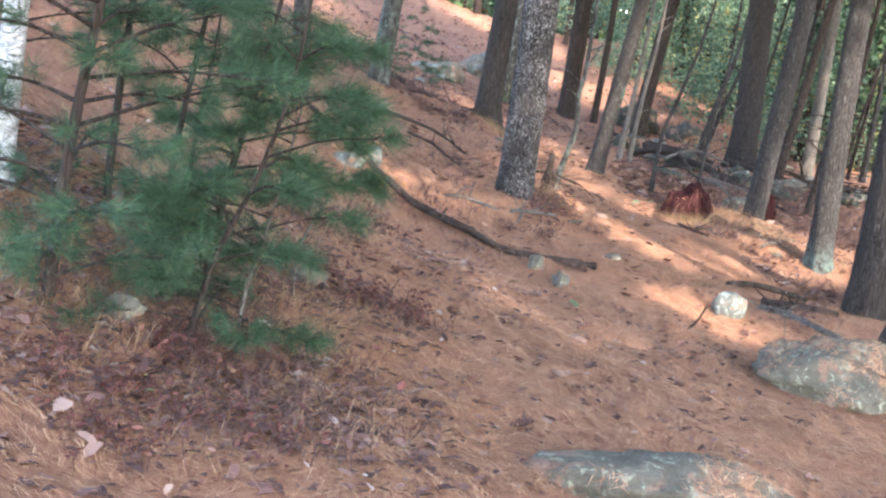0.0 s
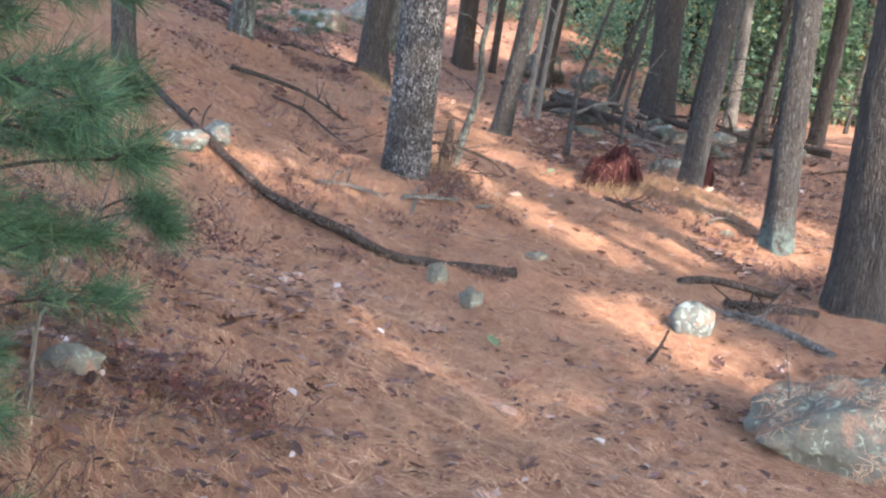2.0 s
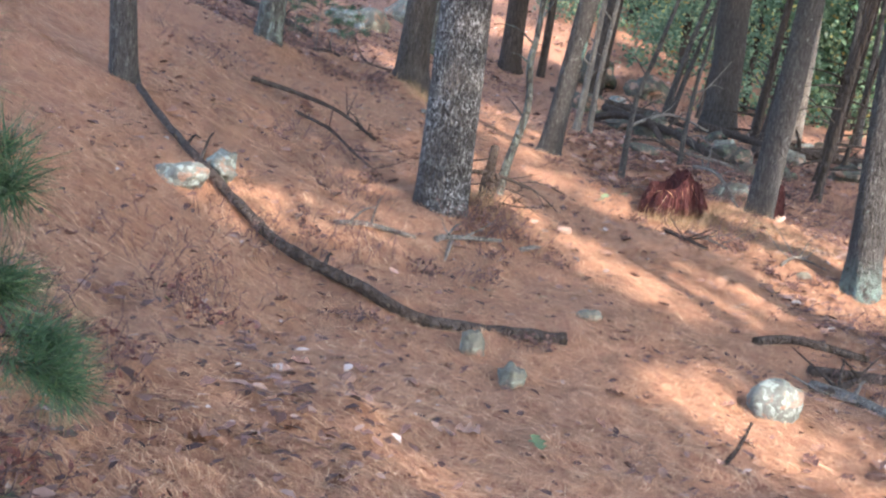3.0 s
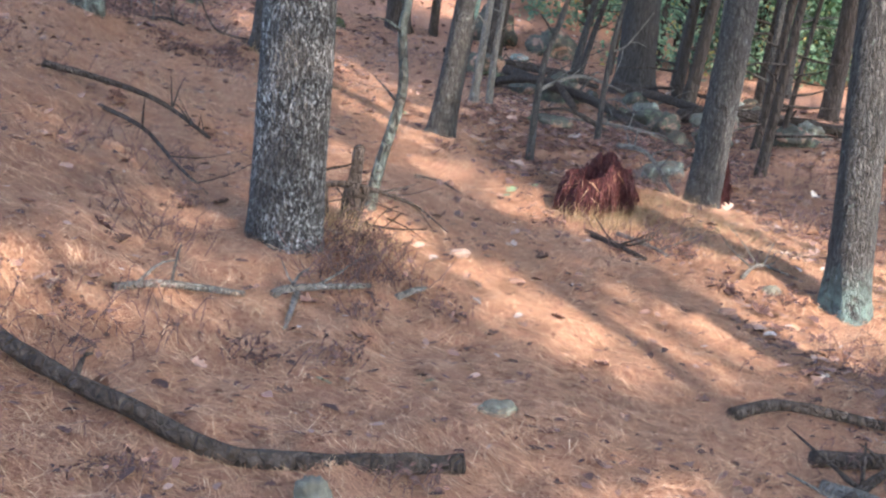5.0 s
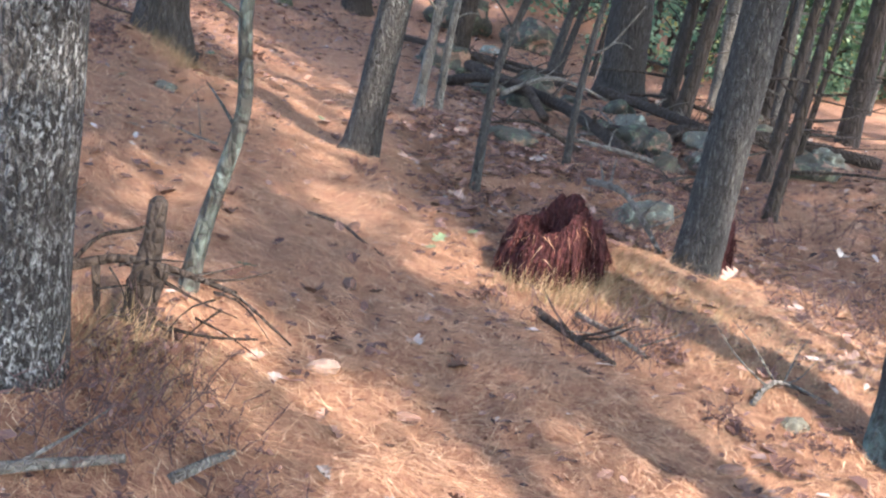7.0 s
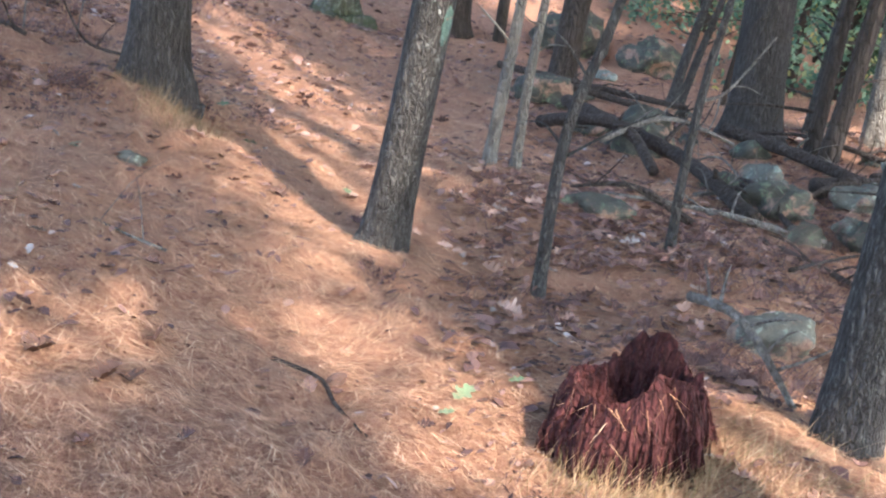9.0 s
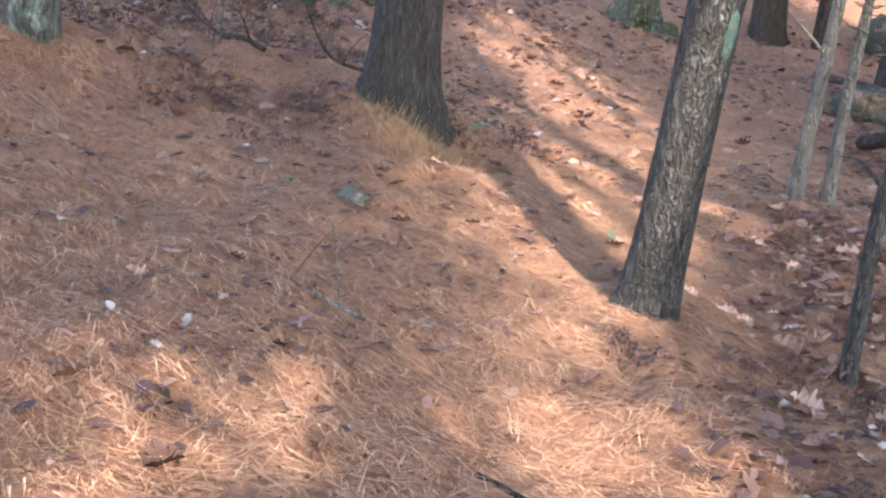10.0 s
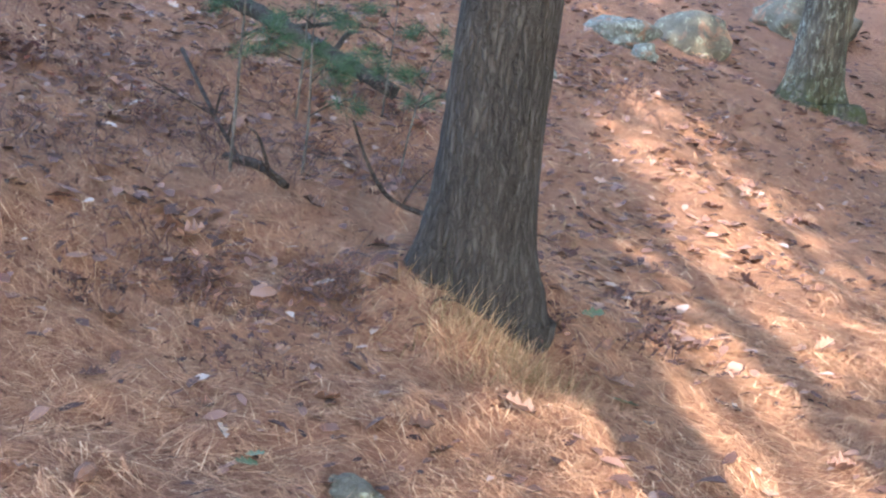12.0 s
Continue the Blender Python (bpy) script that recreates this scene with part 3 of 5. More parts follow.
# young stems
def stem_tree(x, y, r, pts, label, mat=SAPBARK, seed=0, limbs=0):
    """A thin crooked young tree: pts are offsets x, y, height."""
    z0 = gz(x, y)
    top = thing("sapling", x, y, z0, label, "sapling")
    line = bend([(0, 0, -0.1)] + list(pts), 34)
    V, F = tube(line, [r * (1 - 0.55 * i / 33) for i in range(34)], 12, lambda w, s, p: 1 + 0.10 * noise.noise(Vector((math.cos(w), math.sin(w), p.z * 8 + seed))) + (0.25 * math.exp(-max(p.z, 0) / 0.08)))
    part("trunk", V, F, mat, top)
    g = random.Random(400 + seed)
    for _ in range(5):
        i = g.randrange(8, 28)
        p, a, L = line[i], g.uniform(0, 6.28), g.uniform(0.15, 0.5)
        e = p + Vector((math.cos(a) * L, math.sin(a) * L * 0.6, L * g.uniform(0.2, 0.9)))
        V, F = tube(bend([p, (p + e) / 2 + Vector((0, 0, g.uniform(-0.04, 0.05))), e], 7), [r * 0.26 * (1 - 0.13 * k) for k in range(7)], 5)
        part("twig", V, F, mat, top)
    for _ in range(limbs):
        i = g.randrange(5, 16)
        p, a, L = line[i], g.choice([0.2, 3.3]) + g.uniform(-0.5, 0.5), g.uniform(0.5, 1.1)
        e = p + Vector((math.cos(a) * L, math.sin(a) * L, g.uniform(-0.12, 0.15)))
        V, F = tube(bend([p, (p + e) / 2 + Vector((0, 0, g.uniform(-0.05, 0.06))), e], 9), [r * 0.3 * (1 - 0.1 * k) for k in range(9)], 5)
        part("dead_limb", V, F, mat, top)
    return top


stem_tree(1.16, 11.35, 0.030, [(0.05, 0, 0.2), (0.135, 0, 0.55), (0.12, 0, 0.85), (0.15, 0, 1.1), (0.2, 0.05, 2.2), (0.3, 0.1, 4.5)], "crooked thin sapling with pale lichen beside a snag", SPOTBARK, 1)
stem_tree(2.50, 16.8, 0.042, [(0.06, 0, 0.5), (0.11, 0, 1.0), (0.2, 0, 2.2), (0.4, 0, 6)], "pale slim sapling, one of a pair", SAPBARK, 2)
stem_tree(2.68, 17.0, 0.035, [(0.03, 0, 0.5), (0.08, 0, 1.0), (0.2, 0, 2.2), (0.35, 0, 6)], "pale slim sapling, one of a pair", SAPBARK, 3)
stem_tree(2.59, 14.55, 0.030, [(0.02, 0, 0.4), (0.06, 0, 0.75), (0.2, 0, 1.22), (0.42, 0, 2.2), (0.8, 0, 5)], "thin bent sapling with dark bark", GREYBARK, 4)
forked = stem_tree(3.30, 15.4, 0.026, [(0.02, 0, 0.4), (0.07, 0, 0.86), (0.14, 0, 1.3), (0.2, 0, 2.4), (0.3, 0, 5)], "thin sapling in front of rotting logs", GREYBARK, 5)
for line, r_ in (([(0.055, 0, 0.74), (0.14, 0, 0.77), (0.21, 0, 0.84), (0.37, 0.02, 1.06)], 0.010), ([(0.14, 0, 0.77), (0.13, -0.02, 0.68), (0.09, -0.03, 0.58)], 0.006), ([(0.2, 0, 0.82), (0.27, 0.03, 0.82), (0.34, 0.05, 0.79)], 0.004)):
    V, F = tube(bend(line, 10), [r_ * (1 - 0.06 * k) for k in range(10)], 7)
    part("dead_limb", V, F, GREYWOOD, forked, "pale bare dead limb")
stem_tree(4.44, 21.3, 0.052, [(0.12, 0, 0.5), (0.24, 0, 1.0), (0.5, 0, 2.2), (0.9, 0, 6)], "slim leaning stem, one of a clump", GREYBARK, 6)
stem_tree(4.56, 21.5, 0.042, [(0.16, 0, 0.5), (0.3, 0, 1.0), (0.6, 0, 2.2), (1.1, 0, 6)], "slim leaning stem, one of a clump", GREYBARK, 7)
stem_tree(4.53, 15.05, 0.047, [(0.08, 0, 0.5), (0.17, 0, 1.2), (0.3, 0, 2.2), (0.6, 0, 6)], "thin dark stem, one of a clump", DARKBARK, 8, 4)
stem_tree(4.93, 16.2, 0.05, [(0.08, 0, 0.5), (0.17, 0, 1.2), (0.3, 0, 2.2), (0.6, 0, 6)], "thin dark stem, one of a clump", DARKBARK, 9, 4)
stem_tree(5.3, 16.6, 0.028, [(0.1, 0, 0.5), (0.22, 0, 1.2), (0.4, 0, 2.2), (0.8, 0, 5)], "thin bent stem in the hollow", DARKBARK, 10, 4)

wr = random.Random(9)
for k in range(16):
    fx, fy = wr.uniform(5.0, 9.5), wr.uniform(18.5, 25.0)
    ln = wr.uniform(0.02, 0.2)
    stem_tree(fx, fy, wr.uniform(0.03, 0.065), [(ln * 0.5, 0, 0.5), (ln * 1.2, 0, 1.2), (ln * 2.4, 0.05, 2.4), (ln * 5, 0.1, 6)], "dark stem in the far wood", DARKBARK if k % 3 else GREYBARK, 20 + k, 2)

# ---- fallen wood, stump, stones (space by space along the walk) ----
branch("fallen_log", [(1.27, 8.80, 0.0), (0.64, 8.68, 0.0), (0.32, 8.74, 0.03), (-0.06, 8.97, 0.035), (-0.33, 9.28, 0.035), (-0.66, 9.80, 0.02), (-0.98, 10.5, 0.02)],
       0.033, 0.018, "long dark curved fallen log on the needles", DEADWOOD, 20, 110, "log", seed=1, twigs=3, knobs=0.34)
stone("rock", 2.18, 8.53, 0.125, 0.11, 0.105, "round rock white with pale lichen in sunlight", PALESTONE, 0.2, seed=1, rough=0.16)
stone("rock", 0.82, 8.47, 0.05, 0.05, 0.066, "small grey stone by the fallen log", STONE, 0.3, seed=2)
stone("rock", 0.97, 8.22, 0.055, 0.07, 0.07, "small grey stone by the fallen log", STONE, 0.3, seed=3)
stone("rock", -0.56, 9.27, 0.13, 0.075, 0.07, "pale rock under the fallen log", PALESTONE, 0.3, seed=4)
stone("rock", -0.40, 9.60, 0.075, 0.15, 0.09, "pale rock beside the fallen log", PALESTONE, 0.3, seed=5)
by_trees = stone("boulder", 2.55, 7.05, 0.55, 0.36, 0.26, "broad lichen-grey boulder sunk in the needles", STONE, 0.4, 20, seed=6, sub=5)
by_path = stone("boulder", 1.05, 4.55, 0.46, 0.26, 0.15, "lichen-grey boulder beside the path", STONE, 0.4, 10, seed=7, sub=5)
stone("rock", 3.50, 14.25, 0.16, 0.13, 0.12, "blue-grey lichen rock behind the stump", STONE, 0.35, seed=8)
stone("rock", 3.02, 15.95, 0.20, 0.12, 0.07, "flat grey stone among leaves", MOSSSTONE, 0.3, seed=9)
for k, (sx_, sy_, w_, h_, m_) in enumerate([(4.24, 16.9, 0.24, 0.17, MOSSSTONE), (3.75, 18.7, 0.26, 0.20, MOSSSTONE), (4.35, 17.6, 0.2, 0.16, STONE), (3.5, 19.6, 0.28, 0.16, MOSSSTONE),
                                           (4.9, 17.2, 0.22, 0.13, STONE), (4.05, 17.5, 0.15, 0.12, MOSSSTONE), (5.4, 16.6, 0.26, 0.14, MOSSSTONE), (3.95, 19.6, 0.22, 0.2, MOSSSTONE),
                                           (3.2, 20.6, 0.3, 0.2, MOSSSTONE), (4.6, 16.5, 0.14, 0.1, STONE), (5.9, 17.3, 0.2, 0.12, STONE), (3.9, 24.4, 0.5, 0.45, MOSSSTONE), (4.7, 23.8, 0.4, 0.3, MOSSSTONE),
                                           (5.6, 18.6, 0.12, 0.08, PALESTONE), (4.1, 23.0, 0.14, 0.1, PALESTONE)]):
    stone("rock", sx_, sy_, w_, w_ * 0.8, h_ * 0.9, "mossy grey rock in the heap of logs" if m_ is MOSSSTONE else "grey rock in the heap of logs" if m_ is STONE else "pale rock on the far needles", m_, 0.4, k * 40, seed=20 + k, rough=0.42)
stone("rock", -0.15, 22.4, 0.34, 0.2, 0.13, "pale flat rock in sunlight on the upper slope", PALESTONE, 0.35, 150, seed=40)
stone("rock", 0.12, 22.1, 0.1, 0.1, 0.09, "small pale rock below the ledge", PALESTONE, 0.35, 10, seed=41)
stone("rock", -0.2, 20.4, 0.09, 0.08, 0.07, "small pale rock in the needles", PALESTONE, 0.35, 10, seed=42)
stone("boulder", 0.25, 23.6, 0.33, 0.25, 0.26, "square grey boulder on the upper slope", STONE, 0.35, 20, seed=43, rough=0.12)
stone("boulder", 1.0, 26.0, 0.5, 0.4, 0.3, "grey boulder on the upper slope", STONE, 0.35, 20, seed=44)
stone("rock", 0.835, 14.95, 0.075, 0.045, 0.03, "flat grey-green stone flush with the needles", STONE, 0.36, 150, seed=46)
stone("rock", 1.45, 9.25, 0.07, 0.05, 0.035, "flat grey-green stone flush with the needles", STONE, 0.4, 30, seed=47)
stone("rock", 3.30, 11.55, 0.06, 0.04, 0.035, "small pale stone at the foot of a tree", STONE, 0.3, 30, seed=49)
stone("rock", -1.2, 5.5, 0.09, 0.07, 0.07, "grey stone beneath the young pines", STONE, 0.3, 30, seed=50)
stone("rock", -0.50, 5.65, 0.09, 0.08, 0.05, "mottled grey stone in red leaves", STONE, 0.4, 30, seed=51)
stone("rock", -1.0, 4.1, 0.07, 0.06, 0.05, "pale stone under dry grass", STONE, 0.3, 30, seed=52)

def drift_on(ob, count, seed):
    """Needles caught on the upper side of a boulder."""
    g = np.random.default_rng(seed)
    me = ob.data
    co, no = np.array([v.co[:] for v in me.vertices]), np.array([v.normal[:] for v in me.vertices])
    lump = np.array([noise.noise(v.co * 4 + Vector((seed, 0, 0))) for v in me.vertices])
    pick = np.flatnonzero((no[:, 2] > 0.35) & (lump > -0.02))
    k = g.choice(pick, count)
    p = co[k] + no[k] * 0.004 + g.normal(size=(count, 3)) * (0.012, 0.012, 0.001)
    d = np.cross(no[k], g.normal(size=(count, 3)))
    d /= np.linalg.norm(d, axis=1)[:, None]
    w = np.cross(d, no[k]) * g.uniform(0.0008, 0.0014, (count, 1))
    tip = p + d * g.uniform(0.05, 0.1, (count, 1)) + no[k] * 0.004
    nd = new("needle_cover", fast_mesh("needle_cover", np.stack([p - w, p + w, tip], axis=1), 3, NEEDLE))
    nd.parent = ob
    tagged(nd, "brown pine needles caught on the stone", kind="stuff")


drift_on(by_trees, 3200, 5)
drift_on(by_path, 1200, 8)

branch("dead_branch", [(0.18, 9.6, 0), (0.34, 9.72, 0.01), (0.61, 9.97, 0)], 0.017, 0.012, "grey weathered branch lying on the needles", GREYWOOD, 8, 12, seed=3, twigs=2)
branch("dead_branch", [(0.72, 10.01, 0), (0.80, 10.08, 0.02), (1.10, 10.25, 0.01)], 0.020, 0.011, "grey weathered branch lying on the needles", GREYWOOD, 8, 12, seed=4, twigs=3)
branch("dead_branch", [(0.81, 10.08, 0.01), (0.78, 9.9, 0.01), (0.76, 9.73, 0.0)], 0.014, 0.008, "short grey branch on the needles", GREYWOOD, 8, 8, seed=5)
branch("dead_branch", [(1.21, 10.24, 0.0), (1.28, 10.34, 0.02), (1.345, 10.45, 0.0)], 0.016, 0.011, "short grey broken branch on the needles", GREYWOOD, 8, 10, seed=33)
branch("dead_branch", [(-0.55, 12.75, 0.02), (-0.2, 12.75, 0.06), (0.1, 12.65, 0.08), (0.38, 12.4, 0.01)], 0.022, 0.010, "dark curved dead branch lying uphill of the oak", DEADWOOD, 8, 20, seed=6, twigs=6)
branch("dead_branch", [(-0.2, 12.4, 0.0), (0.05, 12.1, 0.05), (0.25, 11.6, 0.03), (0.42, 11.2, 0.0)], 0.014, 0.006, "thin dark dead branch uphill of the oak", DEADWOOD, 7, 16, seed=7, twigs=6)
branch("dead_branch", [(1.62, 13.35, 0.0), (1.78, 13.25, 0.02), (1.84, 13.05, 0.02), (1.94, 12.9, 0.0)], 0.009, 0.006, "thin bent twig on the needles", DEADWOOD, 6, 12, seed=8)
branch("dead_branch", [(2.55, 12.55, 0.0), (2.62, 12.2, 0.03), (2.72, 11.9, 0.0)], 0.020, 0.012, "dark dead branch below the rotten stump", DEADWOOD, 8, 10, seed=9, twigs=3)
branch("dead_branch", [(2.72, 12.5, 0.02), (2.8, 12.25, 0.04), (2.9, 12.05, 0.0)], 0.014, 0.009, "weathered dead branch below the rotten stump", GREYWOOD, 8, 10, seed=10, twigs=4)
branch("dead_branch", [(3.15, 11.6, 0.02), (3.3, 11.75, 0.03), (3.5, 11.7, 0.0)], 0.012, 0.007, "thin dead branch at the foot of a tree", GREYWOOD, 7, 10, seed=11, twigs=4)
branch("dead_branch", [(1.76, 7.78, 0.0), (1.83, 7.84, 0.07), (1.88, 7.9, 0.13)], 0.010, 0.006, "short dark stick poking from the needles", DEADWOOD, 6, 8, seed=12)
branch("fallen_log", [(2.65, 9.45, 0.01), (2.95, 9.45, 0.01), (3.25, 9.5, 0.0)], 0.035, 0.03, "dark rotten log at the foot of the trees", DEADWOOD, 10, 14, "log", seed=13)
branch("fallen_log", [(2.6, 9.05, 0.0), (2.75, 9.2, 0.03), (2.95, 9.35, 0.05)], 0.025, 0.012, "dark broken limb with stubs near the white rock", DEADWOOD, 9, 12, "log", seed=14, twigs=5)
branch("fallen_log", [(2.58, 9.2, 0.0), (2.75, 9.0, 0.01), (3.0, 8.6, 0.0)], 0.03, 0.025, "grey weathered log beside the path", GREYWOOD, 10, 12, "log", seed=15, twigs=2)
branch("dead_branch", [(2.05, 6.9, 0.02), (2.3, 7.1, 0.06), (2.6, 7.5, 0.03)], 0.01, 0.005, "thin dry branch by the boulder", GREYWOOD, 6, 12, seed=16, twigs=6)
branch("fallen_log", [(3.25, 19.3, 0.18), (3.6, 18.5, 0.14), (3.85, 17.6, 0.10), (3.98, 16.4, 0.02)], 0.054, 0.046, "dark rotting log lying over mossy rocks", DEADWOOD, 14, 30, "log", seed=17, twigs=3)
branch("fallen_log", [(3.02, 18.9, 0.04), (3.25, 18.5, 0.17), (3.5, 18.0, 0.20), (3.62, 17.55, 0.02)], 0.048, 0.034, "dark arched rotting limb over mossy rocks", DEADWOOD, 12, 24, "log", seed=31, twigs=2)
branch("fallen_log", [(4.45, 19.2, 0.1), (4.8, 18.5, 0.08), (5.1, 17.6, 0.03)], 0.05, 0.04, "dark fallen log behind the rocks", DEADWOOD, 12, 20, "log", seed=18)
branch("fallen_log", [(2.9, 21.8, 0.1), (3.6, 21.3, 0.12), (4.5, 20.8, 0.1)], 0.036, 0.026, "dark fallen log on the far slope", DEADWOOD, 12, 20, "log", seed=19, twigs=4)
branch("fallen_log", [(3.2, 20.8, 0.12), (3.9, 20.3, 0.12), (4.4, 19.8, 0.05)], 0.034, 0.026, "dark fallen log in the heap", DEADWOOD, 12, 20, "log", seed=20, twigs=4)
branch("fallen_log", [(4.6, 17.4, 0.05), (5.4, 17.5, 0.06), (6.3, 17.2, 0.04)], 0.07, 0.05, "dark rotting log in the hollow", DEADWOOD, 12, 20, "log", seed=21, twigs=3)
branch("dead_branch", [(3.3, 17.8, 0.15), (3.8, 18.2, 0.3), (4.3, 18.3, 0.15)], 0.022, 0.012, "dead limb across the rotting logs", GREYWOOD, 8, 14, seed=22, twigs=6)
branch("dead_branch", [(3.9, 16.0, 0.0), (4.2, 15.4, 0.02), (4.3, 14.8, 0.0)], 0.02, 0.012, "dead branch in the hollow", DEADWOOD, 8, 14, seed=23, twigs=6)
branch("dead_branch", [(3.05, 13.85, 0.25), (3.18, 13.6, 0.22), (3.35, 13.45, 0.0)], 0.020, 0.012, "mossy hooked dead branch behind the stump", GREYWOOD, 8, 14, seed=24, twigs=5)
branch("fallen_log", [(-1.75, 18.5, 0.1), (-1.1, 18.4, 0.1), (-0.38, 18.35, 0.03)], 0.045, 0.035, "mossy fallen log among pine seedlings", GREYBARK, 12, 20, "log", seed=25, twigs=3)
branch("dead_branch", [(-1.1, 17.6, 0.03), (-0.6, 17.0, 0.05), (-0.3, 16.6, 0.02)], 0.010, 0.006, "thin dead twig on the upper slope", DEADWOOD, 6, 14, seed=26, twigs=5)
branch("dead_branch", [(-0.35, 16.6, 0.0), (-0.15, 16.45, 0.02), (0.0, 16.35, 0.01)], 0.022, 0.012, "dark broken stick at the foot of seedlings", DEADWOOD, 7, 10, seed=27, twigs=2)
branch("dead_branch", [(0.52, 16.62, 0.02), (0.30, 16.6, 0.02), (0.2, 16.6, 0.10), (0.12, 16.6, 0.26)], 0.011, 0.005, "thin curved twig rising beside the pine", DEADWOOD, 6, 14, seed=28, twigs=1)
branch("dead_branch", [(2.45, 9.75, 0.0), (2.7, 9.85, 0.03), (3.1, 9.8, 0.02)], 0.03, 0.02, "dark dead limb beside the path", DEADWOOD, 8, 12, seed=29, twigs=0)
branch("dead_branch", [(1.18, 13.9, 0.0), (1.02, 13.95, 0.01), (0.9, 14.0, 0.0)], 0.008, 0.004, "short twig in the needles", GREYWOOD, 6, 8, seed=30, twigs=2)


def rotten_stump(x, y, r, h, label, seed, shards, cover=0):
    """A crumbling hollow stump: fibrous outer wall with a ragged rim, sunken heart, loose splinters and drifted needles."""
    g = random.Random(seed)
    top = thing("rotten_stump", x, y, gz(x, y), label, "stump")
    n = 132

    def rim(w):
        c = math.cos(w)
        peak = 0.62 + 0.30 * math.exp(-((c - 0.35) / 0.5) ** 2) - 0.10 * max(0.0, c - 0.7)
        return h * (peak + 0.05 * math.sin(w) + 0.16 * noise.noise(Vector((w * 2.6, seed, 0))) + 0.07 * noise.noise(Vector((w * 9, seed, 5))))

    def wall(w, t):
        fibre = 0.10 * noise.noise(Vector((w * 12, t * 1.2, seed))) + 0.07 * noise.noise(Vector((w * 30, t * 2.0, seed)))
        lump = 0.16 * noise.noise(Vector((math.cos(w) * 1.6, math.sin(w) * 1.6, t * 2.4 + seed)))
        slot = 0.17 * math.exp(-((math.sin((w + 1.25) / 2)) / 0.10) ** 2) * (0.3 + t)
        return r * (1.16 - 0.26 * t ** 1.5 + fibre + lump * 1.3 - slot)
    V, F = [], []
    rows = 12
    for i in range(rows):
        t = i / (rows - 1)
        for k in range(n):
            w = 2 * math.pi * k / n
            q = wall(w, t)
            V.append(Vector((math.cos(w) * q, math.sin(w) * q * 0.9, -0.16 + (rim(w) + 0.16) * t)))
    for i in range(1, 7):
        t = i / 6
        for k in range(n):
            w = 2 * math.pi * k / n
            q = wall(w, 1.0) * (1 - t) * 0.93
            e = noise.noise(Vector((math.cos(w) * q * 45, math.sin(w) * q * 45, seed)))
            V.append(Vector((math.cos(w) * q, math.sin(w) * q * 0.9, rim(w) * (1 - t) + h * 0.52 * t - h * 0.25 * math.sin(math.pi * t) + 0.045 * e)))
    for i in range(rows + 5):
        o = i * n
        F += [(o + k, o + (k + 1) % n, o + n + (k + 1) % n, o + n + k) for k in range(n)]
    part("core", V, F, ROTTEN, top, smooth=False)
    for k in range(shards):
        w = g.uniform(0, 6.28)
        t0 = g.uniform(0.0, 0.6)
        t1 = min(t0 + g.uniform(0.2, 0.45), 1.04)
        q0, q1 = wall(w, t0) * 1.0, wall(w, min(t1, 1.0)) * 1.02
        out, tan = Vector((math.cos(w), math.sin(w) * 0.9, 0)), Vector((-math.sin(w), math.cos(w), 0))
        a = out * q0 + Vector((0, 0, -0.16 + (rim(w) + 0.16) * t0))
        b = out * q1 + Vector((0, 0, -0.16 + (rim(w) + 0.16) * t1)) + tan * g.uniform(-0.03, 0.03) + out * g.uniform(-0.01, 0.012)
        m_ = (a + b) / 2 + out * g.uniform(0.0, 0.018)
        wd, th = g.uniform(0.003, 0.008), g.uniform(0.003, 0.006)
        V = []
        for c, sc in ((a, 0.7), (m_, 1.0), (b, 0.2)):
            V += [c - tan * wd * sc - out * th, c + tan * wd * sc - out * th, c + tan * wd * sc + out * th * sc, c - tan * wd * sc + out * th * sc]
        F = [(o + i, o + (i + 1) % 4, o + 4 + (i + 1) % 4, o + 4 + i) for o in (0, 4) for i in range(4)] + [(3, 2, 1, 0), (8, 9, 10, 11)]
        part("splinter", V, F, ROTTEN, top, smooth=False)
    if cover:
        tri = []
        for _ in range(cover):
            w = g.choice([g.gauss(3.3, 0.5), g.gauss(4.5, 0.55), g.gauss(2.2, 0.6), g.uniform(0, 6.28)])
            t = g.choice([g.uniform(0.0, 0.35), g.uniform(0.8, 1.0), g.uniform(0, 1)])
            q = wall(w, t) * g.uniform(0.98, 1.06)
            out, tan = Vector((math.cos(w), math.sin(w) * 0.9, 0)), Vector((-math.sin(w), math.cos(w), 0))
            p = out * q + Vector((0, 0, -0.15 + (rim(w) + 0.16) * t))
            d = (tan * g.gauss(0, 0.5) + out * g.uniform(-0.1, 0.5) + Vector((0, 0, -g.uniform(0.2, 1.0)))).normalized() * g.uniform(0.05, 0.12)
            sd = tan * g.uniform(0.0008, 0.0016)
            tri.append([p - sd, p + sd, p + d])
        ob = new("needle_cover", fast_mesh("needle_cover", np.array(tri), 3, NEEDLE))
        ob.parent = top
        tagged(ob, "brown needles drifted over the rotten wood", kind="stuff")
    return top


rotten_stump(2.73, 13.05, 0.225, 0.35, "crumbling dark red rotten stump hung with needles", 1, 120, 170)
rotten_stump(3.68, 13.66, 0.10, 0.40, "narrow red rotten stump behind a leaning trunk", 2, 40)


